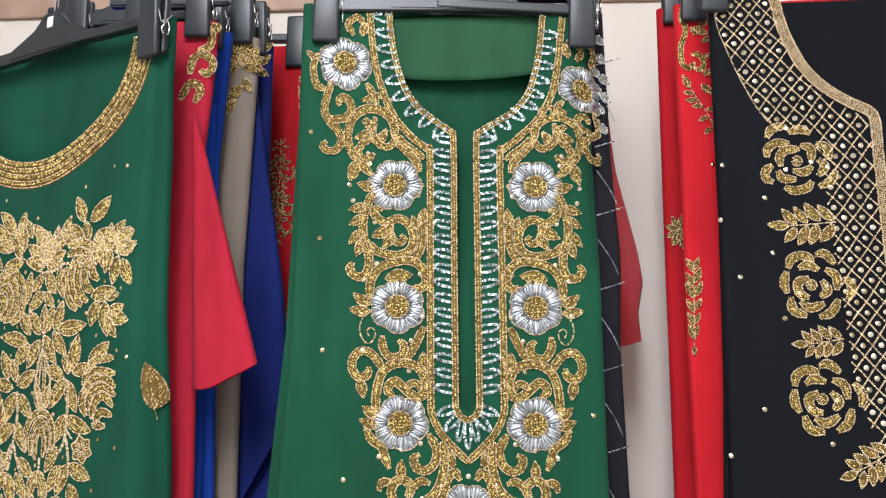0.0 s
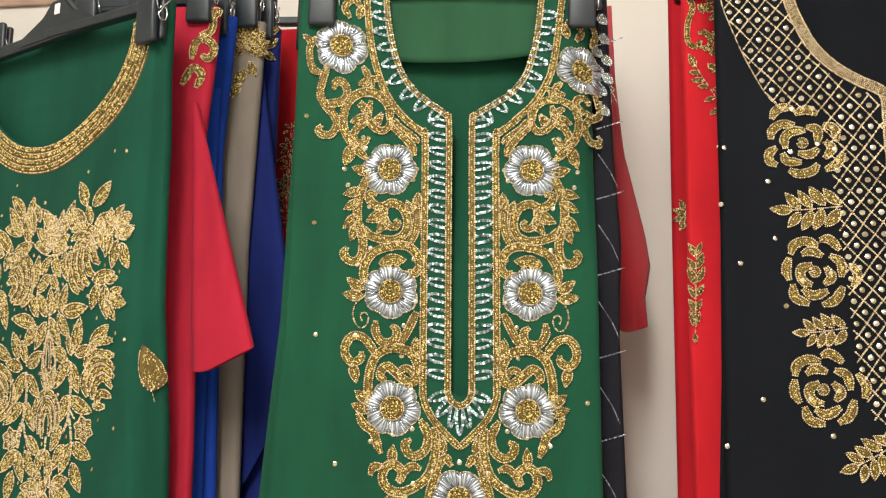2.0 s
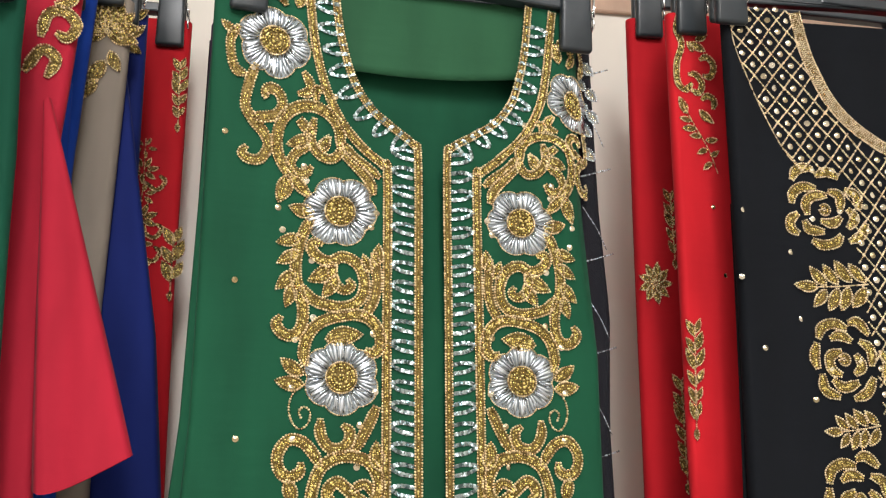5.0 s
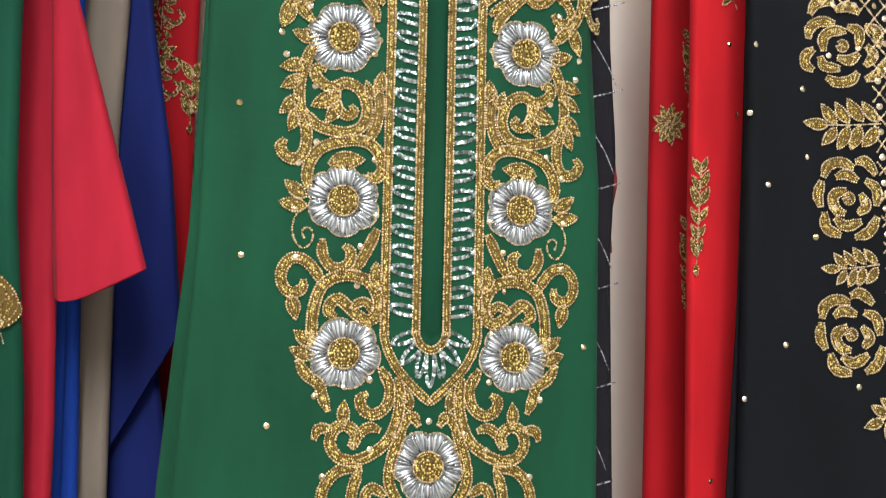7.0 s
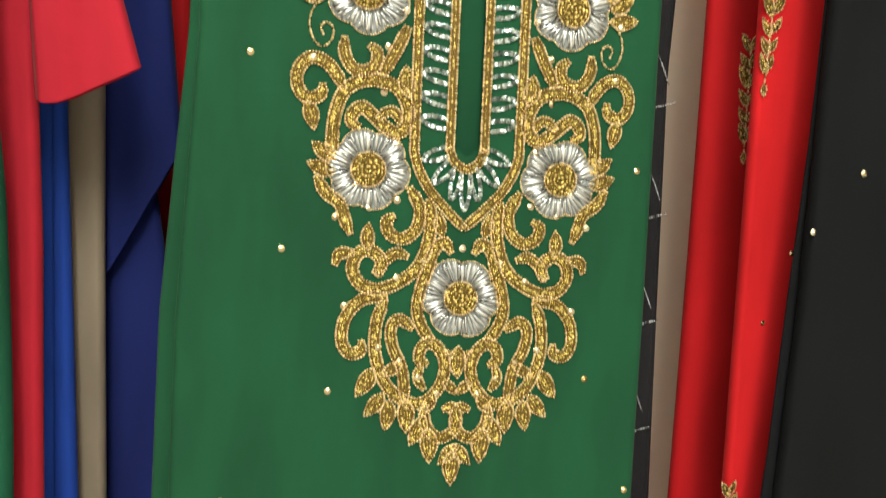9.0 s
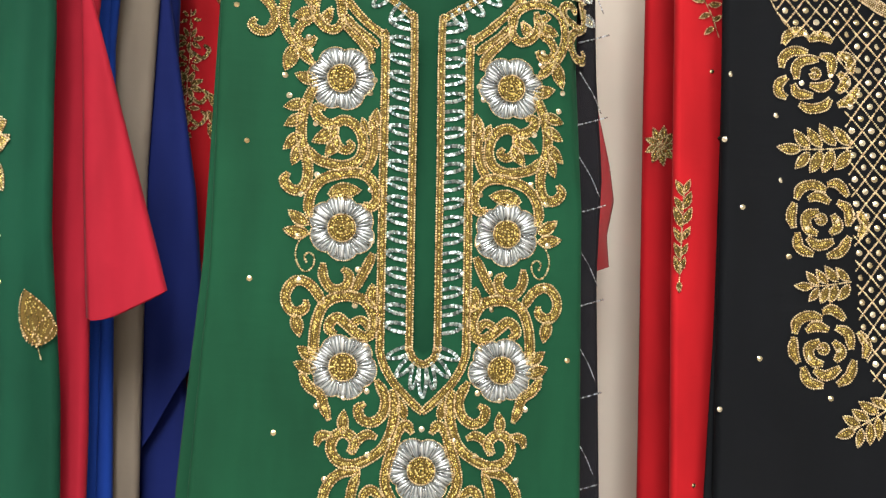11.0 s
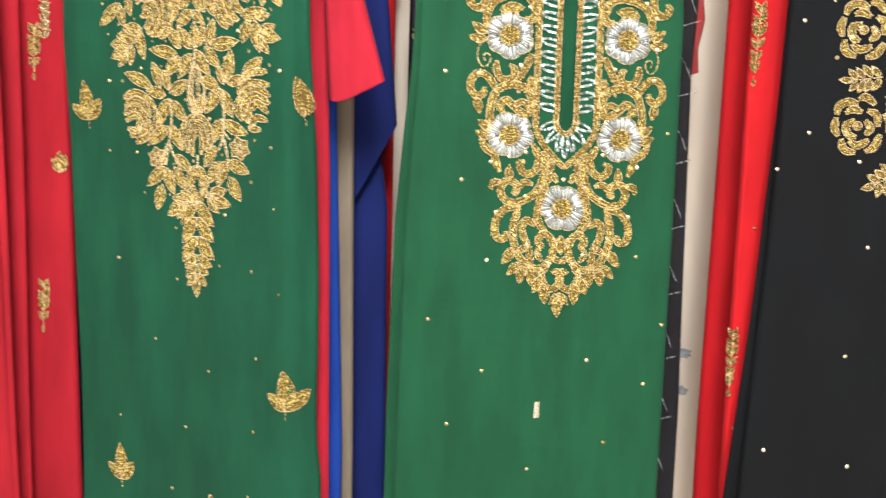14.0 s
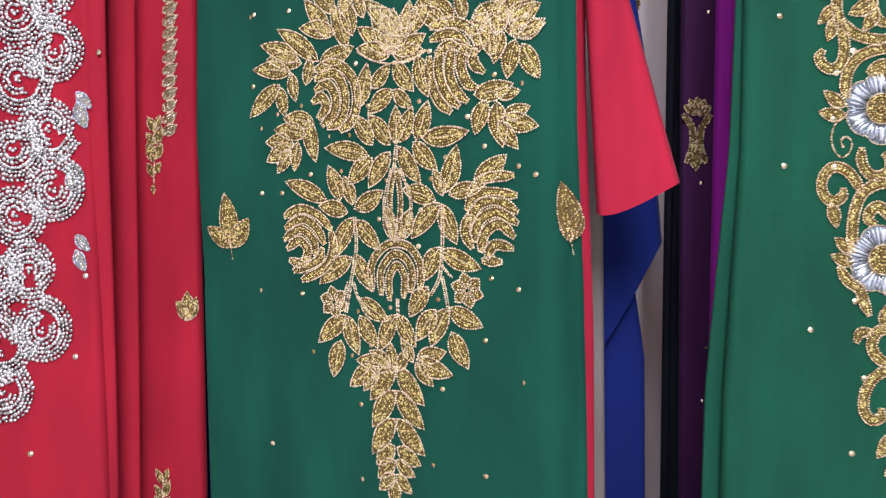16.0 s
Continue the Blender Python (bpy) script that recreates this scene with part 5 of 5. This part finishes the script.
# purple dress motif
for sgn in (-1, 1):
    curl(purple, [(-0.190 + sgn * 0.014, 1.548), (-0.190 + sgn * 0.005, 1.535), (-0.190 + sgn * 0.004, 1.515), (-0.190 + sgn * 0.010, 1.500)], 6)
for k in range(5):
    a = radians(-150 + 30 * k)
    wpart(purple, "gold_leaf", lambda w: leaf(w, -190, 452, -190 + 16 * math.cos(a), 452 + 18 * math.sin(a), width=0.5))
wpart(purple, "gold_leaf", lambda w: leaf(w, -190, 478, -190, 508, width=0.5))
studs(purple, 2.0, lambda z: -purple.x, [(-176, 686), (-178, 740), (-180, 350), (-184, 520)], 2.2, "crystal")

# silver bead chains along the edge of the black chiffon
for cz in (1.835, 1.735, 1.653, 1.566, 1.474, 1.384, 1.296, 1.205, 1.115, 1.03):
    wpart(chiffon, "bead_chain", lambda w: cord(w, [(150, 2000 - cz * 1000 + 5), (164, 2000 - cz * 1000 + 1), (180, 2000 - cz * 1000 - 4)], 1.0, "silver"), "short chain of silver beads")
    wpart(chiffon, "bead_chain", lambda w: cord(w, [(152, 2000 - cz * 1000 + 34), (166, 2000 - cz * 1000 + 56), (174, 2000 - cz * 1000 + 74)], 0.7, "silver"))
for k, (cx, cz) in enumerate([(0.158, 1.862), (0.160, 1.838), (0.152, 1.822), (0.163, 1.812), (0.154, 1.800), (0.164, 1.790), (0.157, 1.776), (0.160, 1.752)]):
    wpart(chiffon, "crystal_drop", lambda w: leaf(w, cx * 1000 - 5, 2000 - cz * 1000 - 6, cx * 1000 + 5, 2000 - cz * 1000 + 6, width=0.6, fill="crystal", edge="silver"))

# silver paisleys of the crimson dress
def rice(w, ctrl, width, name="rice"):
    """Rows of slanting rice-shaped beads with the cloth between them."""
    c = spline(ctrl, 1.0)
    n = normals(c)
    t = np.stack([n[:, 1], -n[:, 0]], 1)
    rows = max(1, int(round(width / 4.2)))
    for k in range(rows):
        off = ((k + 0.5) / rows - 0.5) * width
        idx = np.arange(k % 2 * 2, len(c), 4)
        p = c[idx] + n[idx] * off + RNG.normal(0, 0.3, (len(idx), 2))
        e = t[idx] * 2.0 + n[idx] * ((-1) ** k * 1.4) * (1 + RNG.normal(0, 0.35, (len(idx), 1)))
        w.bugles(p - e, p + e, 2.05, name, 0.0013)


def paisley(x, z, r, turn, flip=1):
    """A silver paisley: a coiled outer row, a smaller coil in it and a bead heart."""
    def pts(k, n, a0, a1):
        out = []
        for i in range(n):
            t = i / (n - 1)
            a = radians(turn + flip * (a0 + (a1 - a0) * t))
            out.append((x * 1000 + r * k * (1 - 0.35 * t) * math.cos(a), 2000 - z * 1000 + r * k * (1 - 0.35 * t) * math.sin(a)))
        return out
    for k, a0, a1, wd in ((1.0, -60, 300, 17.0), (0.45, 0, 290, 9.0), (0.1, 0, 250, 4.4)):
        wpart(far_red, "silver_paisley", lambda w: rice(w, pts(k, 9, a0, a1), wd), "dense silver beaded paisley")


for px, pz, pr, pt in [(-0.865, 1.64, 30, 20), (-0.828, 1.655, 26, 140), (-0.862, 1.575, 32, 60), (-0.825, 1.60, 28, -40), (-0.868, 1.505, 30, 0), (-0.830, 1.525, 30, 80), (-0.866, 1.44, 28, 50), (-0.826, 1.465, 30, -20),
                       (-0.850, 1.385, 28, 120), (-0.890, 1.375, 28, 0), (-0.884, 1.315, 34, 70), (-0.838, 1.325, 30, -30), (-0.880, 1.262, 28, 10), (-0.905, 1.66, 24, 0), (-0.930, 1.30, 34, 40), (-0.925, 1.24, 26, 0)]:
    paisley(px, pz, pr, pt)
wpart(far_red, "silver_border", lambda w: band(w, [(-902, 340), (-896, 480), (-894, 596), (-912, 616), (-935, 640)], 6, (1, 1), 1.0, fill="crystal", edge="silver"), "narrow silver beaded border")
for bx, bz, ex, ez in [(-0.800, 1.56, -0.785, 1.545), (-0.800, 1.55, -0.790, 1.525), (-0.806, 1.49, -0.792, 1.475), (-0.81, 1.48, -0.796, 1.46), (-0.80, 1.42, -0.786, 1.405), (-0.80, 1.405, -0.79, 1.385), (-0.792, 1.095, -0.786, 1.12), (-0.79, 1.095, -0.776, 1.105), (-0.79, 1.095, -0.802, 1.11)]:
    wpart(far_red, "silver_leaf", lambda w: leaf(w, bx * 1000, 2000 - bz * 1000, ex * 1000, 2000 - ez * 1000, width=0.55, fill="crystal", edge="silver"))
studs(far_red, 2.0, lambda z: -far_red.x, [(-778, 401), (-800, 700), (-850, 800), (-900, 850), (-820, 930), (-790, 620)], 3.0, "crystal")
for k in range(15):
    cz = 1.70 - 0.0125 * k
    wpart(far_red_back, "crystal_leaf", lambda w: leaf(w, -736, 2000 - cz * 1000, -720, 2000 - cz * 1000 - 9, width=0.6, fill="crystal", edge="gold"))
spray(far_red_back, -0.745, 1.535, 62, -2, 4, 0.5), spray(far_red_back, -0.735, 1.165, 62, -2, 4, 0.4)
for ex, ez in ((-0.72, 1.352), (-0.708, 1.362), (-0.698, 1.356)):
    wpart(far_red_back, "gold_leaf", lambda w: leaf(w, -708, 668, ex * 1000, 2000 - ez * 1000, width=0.5))

# ---------------------------------------------------------------- hangers and display arms
def clip_hanger(g, u0, u1, zc, arm_z=2.075, lean=0.0):
    """A black plastic hanger with two clips, a sliding bar and a chrome hook over the display arm."""
    h = tagged(new("clip_hanger"), "black plastic clip hanger with chrome hook and wire springs", "hanger", "clip hangers")
    h.matrix_world = pose(g.x, g.y, 0, 0, 0, g.turn)
    h.empty_display_size = 0.03
    um = (u0 + u1) / 2
    zb = zc + 0.047

    def zt(u):
        return zb + lean * (u - um)
    for beam, x0, x1, y0, y1, z0, z1 in (("bar", u0 + 0.004, um + 0.03, -0.005, 0.005, -0.009, 0.007), ("sliding_bar", um - 0.02, u1 - 0.004, -0.007, 0.007, -0.007, 0.005)):
        bm = box(bmesh.new(), (x0, y0, zb + z0), (x1, y1, zb + z1), 0.0022, 2)
        for v in bm.verts:
            v.co.z += lean * (v.co.x - um) + 0.006 * (1 - abs(v.co.x - um) / (u1 - um))
        part(beam, bm, PLASTIC, h)
    bm = bmesh.new()
    w = 0.075
    lo = [bm.verts.new((um + x, -0.006, zt(um) + z)) for x, z in ((-w, -0.004), (w, -0.004), (w, 0.008), (0.03, 0.028), (0.012, 0.046), (-0.012, 0.046), (-0.03, 0.028), (-w, 0.008))]
    bm.faces.new(lo)
    ext = bmesh.ops.extrude_face_region(bm, geom=bm.faces[:])
    bmesh.ops.translate(bm, vec=(0, 0.012, 0), verts=[e for e in ext["geom"] if isinstance(e, bmesh.types.BMVert)])
    bmesh.ops.recalc_face_normals(bm, faces=bm.faces)
    bmesh.ops.bevel(bm, geom=bm.edges[:], offset=0.002, segments=2, affect="EDGES")
    part("center_plate", bm, PLASTIC, h)
    bm = bmesh.new()
    zh = zt(um) + 0.040
    pts = [(um, 0, zh), (um, 0, arm_z - 0.03)]
    for k in range(9):
        a = radians(-60 + 30 * k)
        pts.append((um + 0.019 * math.cos(a) - 0.0, 0, arm_z - 0.009 + 0.019 * math.sin(a)))
    tube(bm, pts, 0.0017, 8)
    part("hook", bm, CHROME, h, "chrome wire hook", True)
    for uc in (u0, u1):
        clip = bmesh.new()
        z0 = zc + lean * (uc - um)
        for y0, y1, cut in ((-0.0125, -0.0035, 0), (0.0035, 0.0125, 0.006)):
            n0 = len(clip.verts)
            box(clip, (uc - 0.0155, y0, z0 + cut), (uc + 0.0155, y1, z0 + 0.078), 0.0035, 3)
            clip.verts.ensure_lookup_table()
            for v in clip.verts[n0:]:
                t = (v.co.z - z0) / 0.078
                v.co.x = uc + (v.co.x - uc) * (0.90 + 0.12 * (1 - t))
                v.co.y += (0.003 if y0 < 0 else -0.003) * (1 - t) ** 2
        cl = part("clip", clip, PLASTIC, h, smooth=True)
        wire = bmesh.new()
        loop_pts = [(uc + 0.017, 0.010, z0 + 0.052), (uc + 0.0185, 0.002, z0 + 0.044)]
        for k in range(10):
            a = radians(200 + 36 * k)
            loop_pts.append((uc + 0.0185, 0.0 + 0.006 * math.cos(a), z0 + 0.034 + 0.009 * math.sin(a)))
        loop_pts.append((uc + 0.017, -0.010, z0 + 0.052))
        tube(wire, loop_pts, 0.0011, 6)
        part("spring_wire", wire, CHROME, cl, "chrome spring wire", True)
    return h


def display_arm(x, z=2.075, y0=-0.06, turn=0):
    arm = tagged(new("display_arm"), "chrome display arm fixed to the wall", "rail", "display arms")
    bm = tube(bmesh.new(), [(x, 0.36, z), (x, 0.2, z), (x, y0 + 0.012, z), (x, y0, z + 0.008), (x, y0 - 0.004, z + 0.03)], 0.009, 12)
    part("tube", bm, CHROME, arm, smooth=True)
    part("wall_plate", box(bmesh.new(), (x - 0.02, 0.352, z - 0.04), (x + 0.02, 0.3605, z + 0.04), 0.003), CHROME, arm)
    return arm


clip_hanger(center, -0.158, 0.134, 1.834, lean=-0.006)
marked = clip_hanger(left, -0.212, 0.138, 1.806)
part("paint_mark", box(bmesh.new(), (-0.040, -0.0078, 1.878), (-0.030, -0.0062, 1.892), 0.0006), WHITE, marked, "small white paint mark")
clip_hanger(black, -0.172, 0.175, 1.866)
for g, cz in ((swirl, 1.862), (blue, 1.872), (taupe, 1.895), (navy, 1.895), (back_red, 1.92), (chiffon, 1.872), (magenta, 1.87), (purple, 1.875), (inner_black, 1.88), (sheer, 1.89), (right_red, 1.885), (right_dark, 1.925), (far_red, 1.87), (far_red_back, 1.87), (far_blue, 1.87)):
    zz = cz
    clip_hanger(g, g.left(1.88) + 0.022, g.right(1.88) - 0.022, zz)
display_arm(-0.006), display_arm(-0.505, y0=-0.03), display_arm(0.455), display_arm(-0.90, y0=0.0)

# ---------------------------------------------------------------- inner collar flap and wall marks
# The flap's paler green paints in the light on the inner collar.
def collar_flap():
    verts, faces = [], []
    nu, nz = 40, 10
    for i in range(nz + 1):
        t = i / nz
        for k in range(nu + 1):
            u = -0.092 + 0.184 * k / nu
            z = 1.797 + 0.004 * (u / 0.08) + 0.006 * (u / 0.09) ** 2 * (1 - t) + t * 0.077
            verts.append((u, 0.0076 + 0.0005 * t + 0.0005 * math.sin(30 * u), z))
    for i in range(nz):
        for k in range(nu):
            a = i * (nu + 1) + k
            faces.append((a, a + 1, a + nu + 2, a + nu + 1))
    ob = mesh_object("collar_flap", verts, faces, [FACING], center.empty)
    sol = ob.modifiers.new("thickness", "SOLIDIFY")
    sol.thickness, sol.offset = 0.0012, 0
    return ob


collar_flap()


def wall_stain(x, z, r, seed):
    rnd = random.Random(seed)
    bm = bmesh.new()
    vs = []
    for k in range(18):
        a = 2 * math.pi * k / 18
        rr = r * (0.7 + 0.5 * rnd.random())
        vs.append(bm.verts.new((x + rr * math.cos(a), 0.3585, z + 0.8 * rr * math.sin(a))))
    bm.faces.new(vs[::-1])
    return tagged(part("wall_stain", bm, STAIN), "blue grey ink stain on the cream wall", "stain", kind="structure")


wall_stain(0.266, 1.055, 0.012, 1), wall_stain(0.266, 0.990, 0.010, 2)
